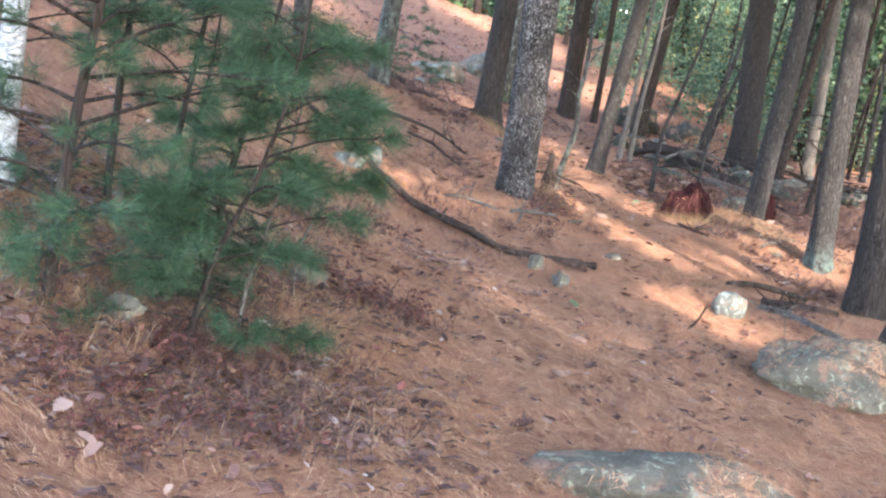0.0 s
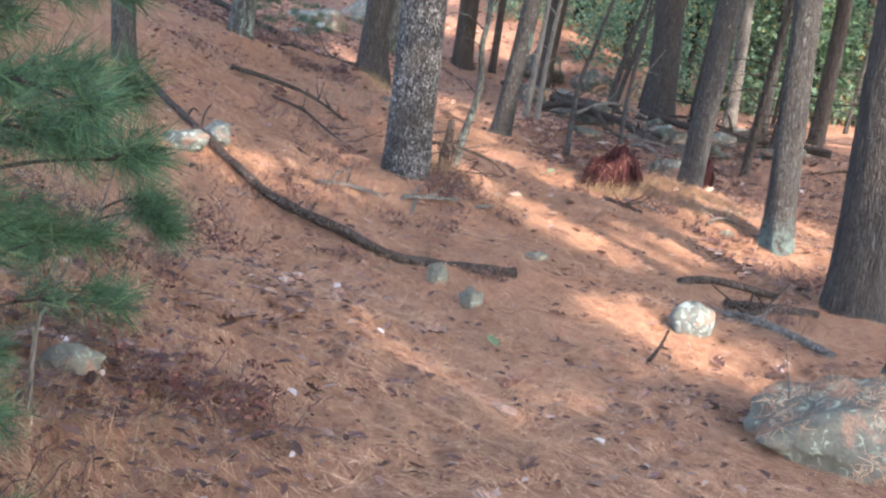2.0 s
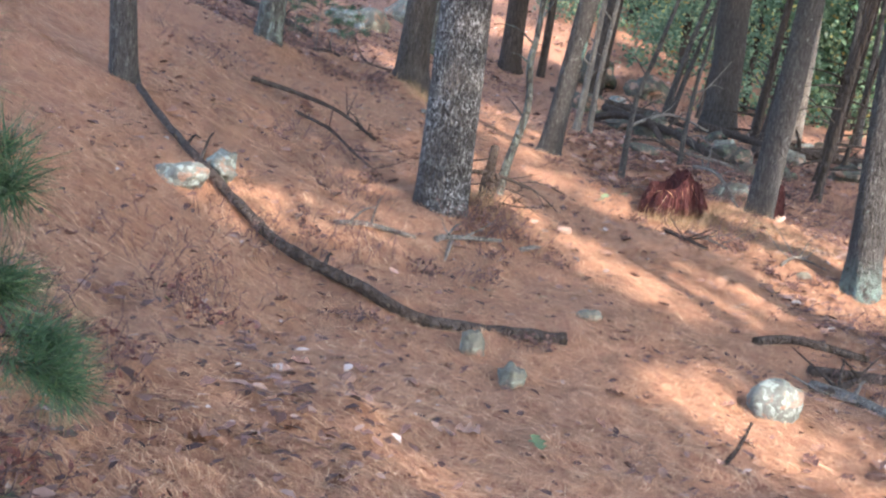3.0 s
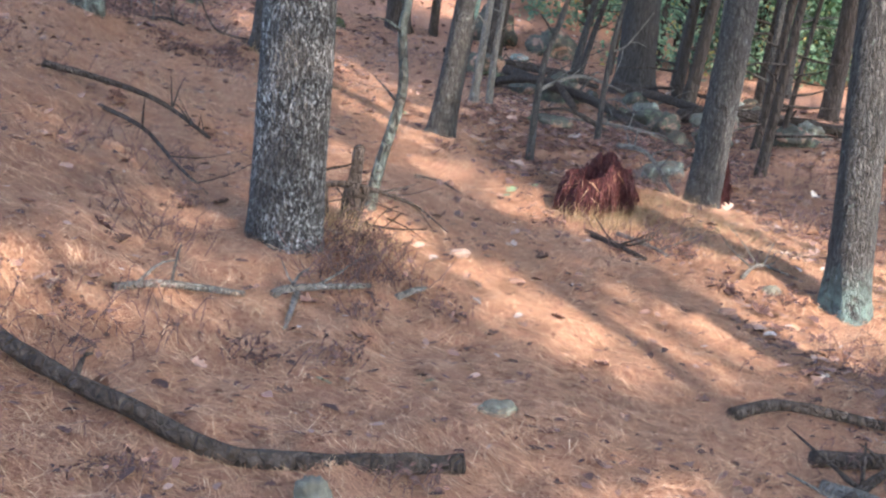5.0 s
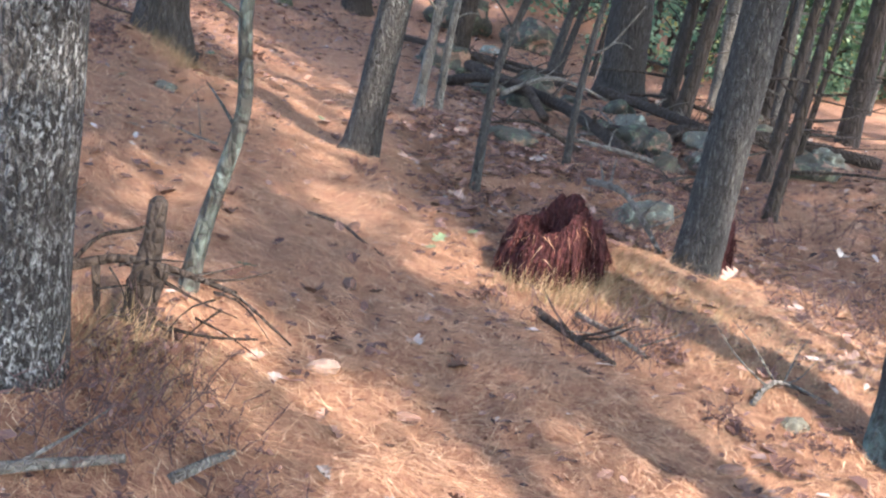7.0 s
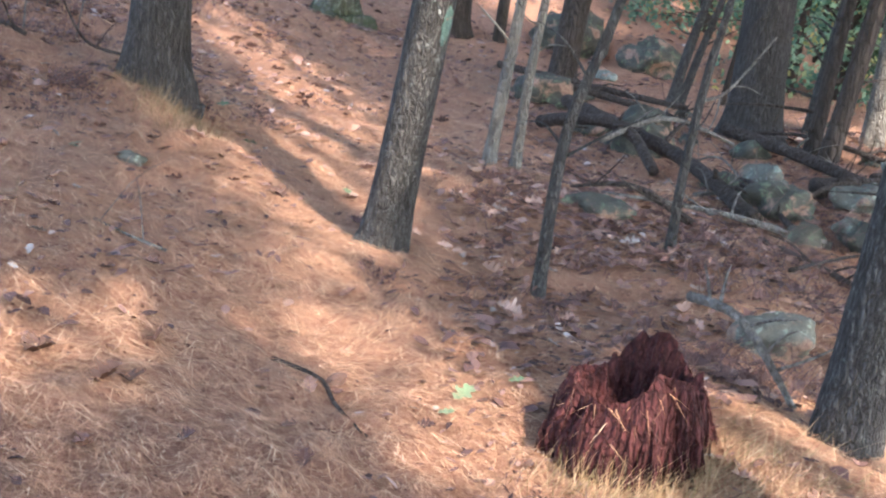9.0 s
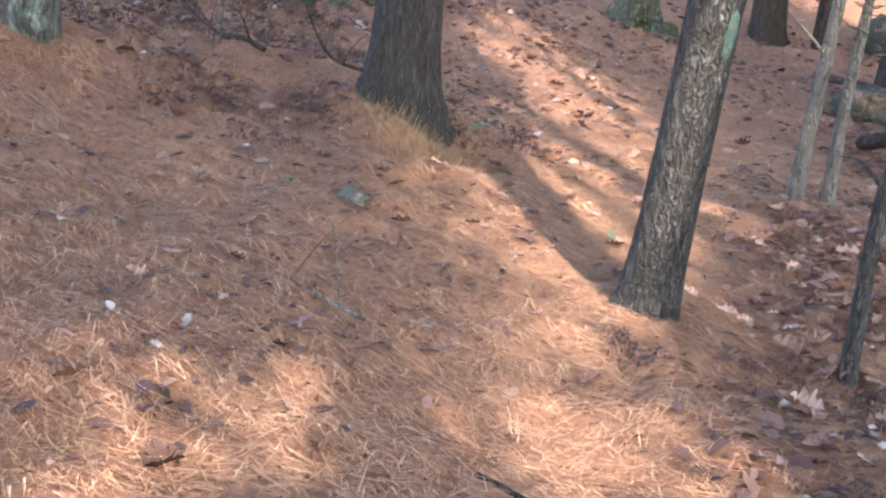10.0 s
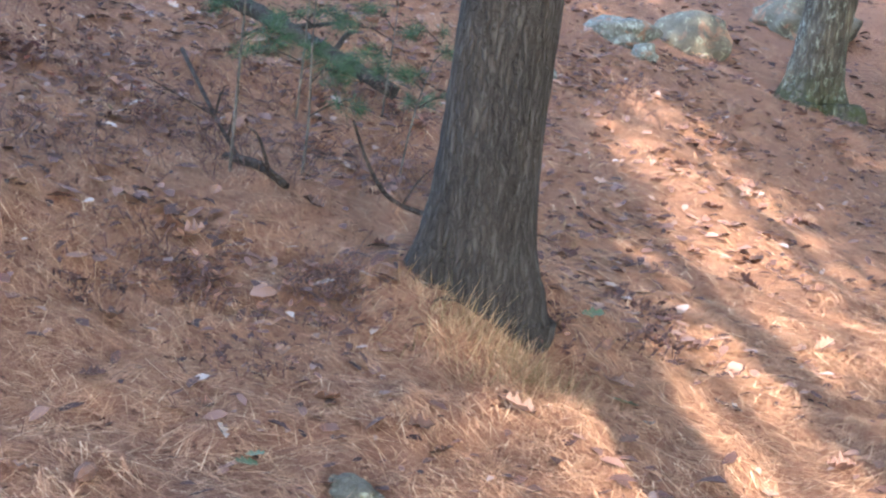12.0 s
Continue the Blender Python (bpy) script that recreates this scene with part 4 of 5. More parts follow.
def snag():
    x, y = 1.06, 11.05
    z = gz(x, y)
    top = thing("snag", x, y, z, "dark broken snag with dead horizontal branches beside the oak", "snag")
    V, F = tube(bend([(0, 0, -0.08), (0.005, 0, 0.12), (0.02, 0, 0.26), (0.03, 0, 0.36)], 14), [0.045 - 0.0016 * i for i in range(13)] + [0.012], 12, lambda w, s, p: 1 + 0.35 * noise.noise(Vector((math.cos(w) * 2, math.sin(w) * 2, p.z * 6))))
    part("post", V, F, DEADWOOD, top)
    g = random.Random(5)
    V, F = tube([(0.0, -0.1, -0.08), (0.0, -0.1, 0.05), (0.005, -0.1, 0.14), (0.01, -0.1, 0.19)], [0.055, 0.05, 0.042, 0.02], 12, lambda w, s, p: 1 + 0.4 * noise.noise(Vector((math.cos(w) * 2, math.sin(w) * 2, p.z * 9 + 4))))
    part("stub", V, F, DEADWOOD, top)
    arms = [((-0.20, -0.12, 0.17), (-0.05, -0.1, 0.20), (0.12, -0.1, 0.17), (0.26, -0.08, 0.12), 0.016), ((-0.2, -0.12, 0.16), (-0.12, -0.08, 0.25), (-0.02, -0.03, 0.27), (0.04, 0, 0.30), 0.008),
            ((-0.12, -0.12, 0.18), (-0.11, -0.13, 0.08), (-0.1, -0.14, 0.0), (-0.1, -0.14, -0.05), 0.013), ((0.06, -0.1, 0.18), (0.04, -0.12, 0.1), (0.03, -0.12, 0.04), (0.02, -0.12, -0.05), 0.02),
            ((-0.05, -0.12, 0.06), (0.08, -0.15, 0.03), (0.2, -0.18, 0.02), (0.33, -0.2, 0.03), 0.007), ((0.1, -0.1, 0.17), (0.25, -0.15, 0.14), (0.36, -0.2, 0.07), (0.42, -0.2, 0.02), 0.006)]
    for a, b, c, d, r in arms:
        V, F = tube(bend([a, b, c, d], 12), [r * (1 - 0.05 * i) for i in range(12)], 7, lambda w, s, p: 1 + 0.2 * noise.noise(Vector((math.cos(w), math.sin(w), p.length * 20))))
        part("arm", V, F, DEADWOOD, top)
    for _ in range(16):
        p = Vector((g.uniform(-0.15, 0.3), g.uniform(-0.2, -0.05), g.uniform(0.0, 0.2)))
        q = p + Vector((g.uniform(-0.15, 0.25), g.uniform(-0.12, 0.05), g.uniform(-0.15, 0.05)))
        V, F = tube(bend([p, (p + q) / 2 + Vector((0, 0, g.uniform(-0.02, 0.04))), q], 6), [0.004, 0.0036, 0.003, 0.0025, 0.002, 0.001], 5)
        part("twig", V, F, DEADWOOD, top)


snag()


# ---- young white pines by the path ----
def young_pine(x, y, pts, r, label, seed, tufts, span=0.75, low=0.25, needle=0.10, per=64):
    g = np.random.default_rng(seed)
    z0 = gz(x, y)
    top = thing("young_pine", x, y, z0, label, "pine sapling")
    line = bend([(0, 0, -0.06)] + list(pts), 30)
    V, F = tube(line, [r * (1 - 0.8 * i / 29) for i in range(30)], 9)
    part("stem", V, F, SAPBARK if r < 0.012 else DARKBARK, top)
    n = max(6, tufts // 6)
    for k in range(n):
        s = low + (1 - low) * (k + g.uniform(0, 0.6)) / n
        i = min(int(s * 29), 28)
        p = line[i]
        a = g.uniform(0, 6.28)
        L = span * (1.05 - 0.6 * s) * g.uniform(0.55, 1.2)
        d = Vector((math.cos(a), math.sin(a), g.uniform(-0.05, 0.32)))
        flat = Vector((-math.sin(a), math.cos(a), 0))
        e = p + d * L
        bl = bend([p, p + d * L * 0.5 + Vector((0, 0, 0.03)), e], 8)
        V, F = tube(bl, [r * 0.34 * (1 - 0.11 * q) + 0.001 for q in range(8)], 5)
        bough = part("branch", V, F, DARKBARK, top)
        tri, sprigs = [needle_fan(bl[-1], per + 20, needle, 0.0012, 0.62, g, d.normalized())], []
        for j in range(3, 8):
            for side in (-1, 1):
                if g.uniform() < 0.28:
                    continue
                dd = (d * 0.8 + flat * side * g.uniform(0.5, 1.1) + Vector((0, 0, g.uniform(-0.05, 0.3)))).normalized()
                c = bl[j] + dd * L * g.uniform(0.12, 0.34) * (1.25 - 0.1 * j)
                sprigs.append(tube([bl[j], (bl[j] + c) / 2 + Vector((0, 0, 0.006)), c], [0.0022, 0.0018, 0.0012], 4))
                tri.append(needle_fan(c, per, needle, 0.0012, 0.62, g, dd))
        if sprigs:
            V, F = merge(sprigs)
            tagged(part("sprig_spray", V, F, DARKBARK, bough), kind="stuff")
        ob = new("needle_spray", fast_mesh("needle_spray", np.concatenate(tri), 3, PINE))
        ob.parent = bough
        tagged(ob, kind="stuff")
    ob = new("leader", fast_mesh("leader", needle_fan(line[-1], per * 2, needle, 0.0011, 0.8, g, (0, 0, 1)), 3, PINE))
    ob.parent = top
    return top


young_pine(-1.22, 3.95, [(0.04, 0, 0.5), (0.12, 0, 1.1), (0.22, 0, 1.8), (0.3, 0.1, 2.7)], 0.024, "young white pine with soft green needle tufts", 1, 330, 0.72, 0.08)
young_pine(-0.84, 4.75, [(0.06, 0, 0.4), (0.14, 0, 0.8), (0.22, 0, 1.3), (0.26, 0.1, 2.2)], 0.018, "young white pine with long soft needles", 2, 150, 0.6, 0.12)
young_pine(-0.80, 4.25, [(0.08, 0, 0.3), (0.2, 0, 0.6), (0.3, 0, 1.0), (0.36, 0.05, 1.7)], 0.015, "thin young pine leaning from the thicket", 3, 130, 0.5, 0.08)
young_pine(-0.52, 5.25, [(0.0, 0, 0.15), (0.02, 0, 0.28), (0.10, 0, 0.45), (0.17, 0.0, 0.62), (0.2, 0, 0.9)], 0.008, "thin bare-stemmed pine seedling", 4, 46, 0.3, 0.55)
young_pine(-1.85, 5.0, [(0.03, 0, 0.5), (0.1, 0, 1.1), (0.15, 0, 1.8), (0.2, 0.1, 2.4)], 0.018, "young white pine at the back of the thicket", 5, 170, 0.8, 0.15)
young_pine(-1.38, 5.35, [(0.03, 0, 0.6), (0.08, 0, 1.2), (0.14, 0, 1.9), (0.2, 0, 2.8)], 0.02, "tall young white pine behind the thicket", 13, 250, 0.8, 0.34)
young_pine(-1.08, 5.05, [(0.05, 0, 0.5), (0.12, 0, 1.0), (0.2, 0, 1.6), (0.26, 0, 2.4)], 0.016, "young white pine with drooping needle sprays", 14, 150, 0.62, 0.35)
young_pine(-1.1, 5.7, [(0.03, 0, 0.4), (0.08, 0, 0.8), (0.12, 0, 1.5)], 0.012, "small young pine on the slope", 6, 90, 0.45, 0.3)
young_pine(-0.26, 16.45, [(0.02, 0, 0.3), (0.04, 0, 0.65), (0.06, 0, 1.1)], 0.007, "thin pine seedling on the upper slope", 7, 40, 0.28, 0.45, 0.065, 28)
young_pine(-0.13, 16.75, [(0.02, 0, 0.2), (0.02, 0, 0.5), (0.04, 0, 0.9)], 0.007, "thin pine seedling on the upper slope", 8, 40, 0.3, 0.35, 0.065, 28)
young_pine(0.0, 17.4, [(0.04, 0, 0.2), (0.09, 0, 0.4), (0.16, 0, 0.6)], 0.006, "small pine seedling beside the trunk", 9, 40, 0.3, 0.35, 0.065, 28)
young_pine(-0.55, 17.6, [(0.02, 0, 0.2), (0.04, 0, 0.5), (0.06, 0, 0.8)], 0.007, "small pine seedling by the mossy log", 10, 46, 0.34, 0.3, 0.065, 28)
young_pine(-0.35, 18.1, [(0.02, 0, 0.2), (0.04, 0, 0.4), (0.06, 0, 0.7)], 0.006, "small pine seedling by the mossy log", 11, 46, 0.34, 0.25, 0.065, 28)

young_pine(-0.66, 4.55, [(0.03, 0, 0.2), (0.10, 0, 0.5), (0.2, 0, 1.1)], 0.010, "low bushy young pine at the edge of the thicket", 12, 130, 0.46, 0.10)
tree("birch_tree", -1.64, 4.75, 0.05, (0.03, 0.0), "slender white-barked trunk beside the young pines", BIRCH, 9, 1.15, detail=1, seed=31)
# ---- unseen trees added behind and beside the walker to shade the slope, and the wood beyond ----
for k, (tx, ty) in enumerate([(6.0, -1.5), (7.5, -1.4), (8.0, 5.0), (7.2, 9.3), (2.9, 1.0), (10.0, 7.2), (8.0, 1.6), (6.4, 8.2), (4.4, 3.4), (11.0, 9.0), (10.0, 13.0), (8.5, 15.0), (12.0, 12.0), (13.0, 16.0), (12.0, 9.5), (4.5, -4.5), (2.0, -3.5), (3.3, -6.5)] ):
    tree("pine_tree", tx, ty, 0.09 if tx < 7 else 0.13, (0.0, 0.0), "unseen tall pine added to shade the slope", DARKBARK, 12.5, 1.3, detail=0, crown=(3.1, 340 if ty < 0 else 250 if tx < 6 else 185), seed=40 + k, group="canopy pines")


def leafy(name, variant, mat, height, low, radius, leaves, size, label):
    """A woodland tree with foliage down to eye level."""
    g = np.random.default_rng(300 + variant)
    top = thing(name, 0, -60 - 3 * variant, 0, label, "tree", "far woodland trees")
    V, F = tube(bend([(0, 0, -0.3), (0.05, 0, height * 0.3), (0.2 * math.sin(variant), 0.1, height * 0.7), (0.3 * math.sin(variant), 0.1, height)], 16), [0.11 * (1 - 0.055 * i) for i in range(16)], 10)
    part("trunk", V, F, DARKBARK, top)
    cl = leaves // 30
    h = g.uniform(low, height, cl)
    q = radius * (1 - 0.6 * (h - low) / (height - low)) * np.sqrt(g.uniform(0.03, 1, cl))
    a = g.uniform(0, 6.28, cl)
    c = np.stack([q * np.cos(a), q * np.sin(a), h], -1)
    c = np.repeat(c, 30, axis=0) + g.normal(size=(cl * 30, 3)) * (0.24, 0.24, 0.12)
    d = g.normal(size=c.shape)
    d /= np.linalg.norm(d, axis=1)[:, None]
    s = np.cross(d, g.normal(size=c.shape))
    s /= np.linalg.norm(s, axis=1)[:, None]
    tri = np.stack([c - d * size * 0.5, c + s * size * 0.32, c + d * size * 0.5, c - s * size * 0.32], axis=1)
    ob = new("crown", fast_mesh("crown", tri, 4, mat))
    ob.parent = top
    return top


kinds = [leafy("understorey_tree", 0, THICKET, 6.5, 0.5, 1.7, 3600, 0.115, "young woodland tree with light green leaves"),
         leafy("understorey_tree", 1, PINE, 7.5, 0.4, 1.6, 3600, 0.16, "dark green woodland pine with low boughs"),
         leafy("understorey_tree", 2, THICKET, 5.0, 0.3, 1.9, 3600, 0.11, "spreading woodland shrub with light green leaves"),
         leafy("forest_tree", 3, CANOPY, 13.0, 5.5, 2.6, 3000, 0.2, "tall bare-stemmed tree in the far wood")]
wr = random.Random(21)
for k in range(230):
    d = 17 + 40 * (k / 230) ** 0.8
    a = radians(wr.uniform(-42, 46))
    fx, fy = 1.0 + d * math.sin(a), 8 + d * math.cos(a)
    src = kinds[wr.choice([0, 1, 2, 3, 3, 3])]
    if d < 24 and (src is not kinds[3] or fx < 5.5):
        continue
    if fx < -3 and d < 30:
        continue
    m = pose(fx, fy, gz(fx, fy), 0, 0, wr.uniform(0, 360)) @ Matrix.Scale(wr.uniform(0.75, 1.25), 4)
    c = copy_thing(src, m)
    c.scale = [wr.uniform(0.8, 1.25)] * 3
for k, src in enumerate(kinds):
    src.location = (16 + 2.5 * k, 22 + 3 * k, gz(16 + 2.5 * k, 22 + 3 * k))

g = np.random.default_rng(77)
cnt = 14000
a, d, h = np.radians(g.uniform(-75, 75, cnt)), g.uniform(62, 80, cnt), g.uniform(0, 1, cnt) ** 1.3 * 11
c = np.stack([d * np.sin(a), 8 + d * np.cos(a), ground(d * np.sin(a), 8 + d * np.cos(a)) + h], -1)
u, v = g.normal(size=c.shape) * 0.55, g.normal(size=c.shape) * 0.55
tagged(new("far_woods", fast_mesh("far_woods", np.stack([c - u, c + v, c + u, c - v], axis=1), 4, CANOPY)), "distant green woodland closing the view", "woods", kind="stuff")

for k, (fx, fy) in enumerate([(8.3, 24.0), (9.5, 22.0), (10.5, 25.0), (7.7, 27.0), (11.5, 22.5), (6.9, 30.0), (12.5, 26.0), (9.0, 29.0), (5.2, 31.0), (3.2, 33.0), (7.4, 22.8)]):
    c = copy_thing(kinds[k % 3], pose(fx, fy, gz(fx, fy), 0, 0, 77 * k))
    c.scale = [0.62 + 0.08 * (k % 4)] * 3

shrub = leafy("shrub", 4, THICKET, 2.6, 0.05, 1.3, 4200, 0.09, "low leafy green shrub at the edge of the clearing")
shrub.location = (6.7, 23.4, gz(6.7, 23.4))
for k, (fx, fy) in enumerate([(7.7, 22.8), (8.7, 23.6), (6.0, 27.0), (10.8, 23.4), (4.6, 30.0), (12.0, 21.6)]):
    c = copy_thing(shrub, pose(fx, fy, gz(fx, fy), 0, 0, 61 * k))
    c.scale = [0.8 + 0.1 * (k % 4)] * 3

wr = random.Random(5)
for k in range(16):
    fx, fy, a, L = wr.uniform(3.1, 6.2), wr.uniform(15.2, 20.5), wr.uniform(0, 3.14), wr.uniform(0.25, 0.7)
    dx, dy = math.cos(a) * L, math.sin(a) * L
    branch("dead_branch", [(fx - dx, fy - dy, 0.02), (fx, fy, wr.uniform(0.03, 0.16)), (fx + dx, fy + dy, 0.03)], wr.uniform(0.010, 0.028), 0.006,
           "dead branch tangled among rocks and logs", wr.choice([DEADWOOD, DEADWOOD, GREYWOOD]), 6, 10, seed=60 + k, twigs=4)
for k in range(14):
    fx, fy, w_ = wr.uniform(3.2, 6.0), wr.uniform(16.0, 21.5), wr.uniform(0.08, 0.2)
    stone("rock", fx, fy, w_, w_ * 0.8, w_ * 0.65, "mossy grey rock in the heap of logs", MOSSSTONE, 0.38, k * 50, seed=80 + k, rough=0.4, sub=3)


def brush(x, y, spread, count, tall, seed):
    """Thin forked dry twigs of a low bush."""
    g = random.Random(seed)
    items = []
    for _ in range(count):
        bx, by = x + g.gauss(0, spread), y + g.gauss(0, spread)
        p = Vector((bx, by, gz(bx, by) - 0.01))
        a, l = g.uniform(0, 6.28), tall * g.uniform(0.4, 1.1)
        e = p + Vector((math.cos(a) * l * 0.6, math.sin(a) * l * 0.6, l * g.uniform(0.3, 1.0)))
        m_ = (p + e) / 2 + Vector((g.uniform(-0.02, 0.02), g.uniform(-0.02, 0.02), 0.02))
        items.append(tube([p, m_, e], [0.0022, 0.0017, 0.0008], 4, cap=False))
        for _ in range(2):
            f = m_.lerp(e, g.uniform(0, 0.8))
            h = f + Vector((g.uniform(-1, 1), g.uniform(-1, 1), g.uniform(0, 0.9))) * l * 0.35
            items.append(tube([f, (f + h) / 2, h], [0.0014, 0.0011, 0.0006], 4, cap=False))
    return items


twigs_all = []
for k, (fx, fy, sp, n, tall) in enumerate([(1.0, 10.35, 0.10, 70, 0.2), (0.28, 10.35, 0.14, 60, 0.16), (-0.15, 9.05, 0.16, 70, 0.15), (0.35, 9.45, 0.14, 50, 0.13), (1.18, 10.6, 0.12, 70, 0.18), (0.05, 11.6, 0.2, 60, 0.18),
                                           (-0.4, 8.3, 0.2, 70, 0.14), (-0.75, 6.9, 0.25, 80, 0.16), (2.75, 12.3, 0.14, 60, 0.2), (2.9, 12.1, 0.1, 40, 0.22), (3.3, 13.75, 0.15, 70, 0.22), (3.7, 15.2, 0.3, 90, 0.25),
                                           (4.4, 14.6, 0.35, 90, 0.28), (4.6, 16.6, 0.4, 90, 0.3), (4.2, 12.8, 0.3, 90, 0.28), (-0.3, 16.7, 0.25, 70, 0.22), (-0.6, 17.9, 0.35, 80, 0.25), (0.1, 17.2, 0.2, 60, 0.2),
                                           (0.38, 15.95, 0.08, 40, 0.1), (-0.1, 15.7, 0.12, 40, 0.09), (2.9, 9.2, 0.12, 50, 0.14), (3.4, 10.4, 0.2, 70, 0.18), (2.6, 15.6, 0.3, 70, 0.12), (-0.9, 13.2, 0.3, 70, 0.2), (0.1, 20.6, 0.4, 80, 0.2),
                                           (-1.15, 4.1, 0.2, 150, 0.15), (-0.8, 4.35, 0.2, 150, 0.14), (-0.5, 3.95, 0.18, 130, 0.13), (-0.3, 4.5, 0.2, 110, 0.12), (-0.95, 5.0, 0.25, 130, 0.14), (-0.15, 4.0, 0.15, 60, 0.1), (-0.6, 4.8, 0.2, 110, 0.13), (-0.6, 5.7, 0.25, 90, 0.13)]):
    twigs_all += brush(fx, fy, sp, n, tall, 200 + k)
V, F = merge(twigs_all)
tagged(new("dry_brush", mesh("dry_brush", V, F, TWIG)), "low dry purple-brown twigs rising from the needles", "brush", kind="stuff")

def low_shrub(x, y, spread, count, tall, leaves, mat, label, seed):
    """A low shrub: thin forked twigs with small curled leaves along them."""
    g = np.random.default_rng(seed)
    o = np.array((x, y, gz(x, y)))
    V, F = merge(brush(x, y, spread, count, tall, seed))
    top = thing("low_shrub", *o, label, "shrub")
    tagged(part("twig_tangle", [Vector(v) - Vector(o) for v in V], F, TWIG, top), kind="stuff")
    tips = np.array([v[:] for v in V])[g.integers(0, len(V), leaves)] + g.normal(size=(leaves, 3)) * 0.008
    d = g.normal(size=(leaves, 3)) * (1, 1, 0.6)
    d /= np.linalg.norm(d, axis=1)[:, None]
    w = np.cross(d, g.normal(size=(leaves, 3)))
    w /= np.linalg.norm(w, axis=1)[:, None]
    L = g.uniform(0.012, 0.03, (leaves, 1))
    a = tips - o
    ob = new("foliage", fast_mesh("foliage", np.stack([a, a + d * L * 0.5 + w * L * 0.26, a + d * L * 1.2, a + d * L * 0.55 - w * L * 0.26], axis=1), 4, mat))
    ob.parent = top
    tagged(ob, kind="stuff")
    return top


for k, (fx, fy) in enumerate([(-0.18, 5.66), (-0.01, 5.81), (-0.41, 6.75), (-0.53, 6.01), (-0.33, 7.71), (-0.72, 6.88), (-0.71, 3.54), (-0.78, 3.25), (-0.63, 4.15), (-1.04, 3.52), (-0.41, 3.58), (-0.76, 4.05)]):
    low_shrub(fx, fy, 0.10, 34, 0.15, 240, REDSHRUB, "low shrub with dark red-brown leaves on the needles", 700 + k)
for k, (fx, fy) in enumerate([(1.1, 10.79), (1.2, 10.44), (0.05, 9.38), (0.96, 9.5), (0.34, 10.94), (1.05, 10.02), (0.66, 9.39), (1.41, 10.22), (0.3, 8.48), (1.1, 8.7), (1.06, 10.71), (1.03, 10.42), (1.18, 10.93), (2.37, 12.58), (2.97, 12.03), (3.02, 11.45), (3.34, 11.41), (0.07, 15.59), (0.38, 15.85), (-0.09, 15.34), (0.39, 15.3), (0.96, 16.23), (1.14, 16.91), (-0.6, 16.64), (0.42, 15.67), (1.22, 16.47), (1.94, 14.21), (2.36, 14.42), (2.6, 14.38), (0.1, 15.54), (0.39, 15.82), (2.83, 15.02), (2.46, 15.93)]):
    low_shrub(fx, fy, 0.055, 20, 0.08, 80, DRYSHRUB, "low dry purple-brown shrub in the needles", 740 + k)

for k, (fx, fy) in enumerate([(-0.87, 16.7), (-0.68, 16.9), (-1.43, 17.24), (-1.23, 16.73), (-1.12, 17.3), (-1.07, 18.95), (-0.33, 18.15), (-1.18, 18.64), (-0.51, 16.0), (-0.9, 19.69), (-0.82, 17.63), (-0.72, 16.01)]):
    low_shrub(fx, fy, 0.16, 30, 0.13, 110, DRYSHRUB if k % 3 else REDSHRUB, "low dry shrub on the upper slope among seedlings", 800 + k)

# ---- loose things on the litter ----
def leaf_mesh(name, mat, length, lobes, seed, curl=0.35):
    g = random.Random(seed)
    V, F = [], []
    n = 14
    for i in range(n + 1):
        t = i / n
        w = math.sin(math.pi * min(1, t * 0.96 + 0.03)) ** 0.8 * 0.30
        w *= 1 + (0.42 * math.cos(t * lobes * 2 * math.pi + 2.6) if lobes else 0)
        w = max(w, 0.02) if 0 < i < n else 0.01
        x = (t - 0.5) * length
        z = curl * length * (0.5 * (t - 0.5) ** 2) + g.uniform(-0.02, 0.02) * length
        side = curl * w * length * 0.9
        V += [(x + g.uniform(-.02, .02) * length, -w * length, z + side * g.uniform(0.5, 1.2)), (x, 0, z), (x + g.uniform(-.02, .02) * length, w * length, z + side * g.uniform(0.5, 1.2))]
        if i:
            o = (i - 1) * 3
            F += [(o, o + 1, o + 4, o + 3), (o + 1, o + 2, o + 5, o + 4)]
    return mesh(name, V, F, mat)


dead = [leaf_mesh("leaf", DEADLEAF, 0.075 + 0.012 * k, 3 if k % 2 else 4, k, 0.3 + 0.2 * k) for k in range(5)]
green = [leaf_mesh("leaf", GREENLEAF, 0.10 + 0.015 * k, 3, 20 + k, 0.3) for k in range(3)]
red = [leaf_mesh("leaf", REDLEAF, 0.045, 3, 30, 0.6)]


pale = [leaf_mesh("leaf", PALELEAF, 0.095, 3 + k, 50 + k, 0.7) for k in range(2)]


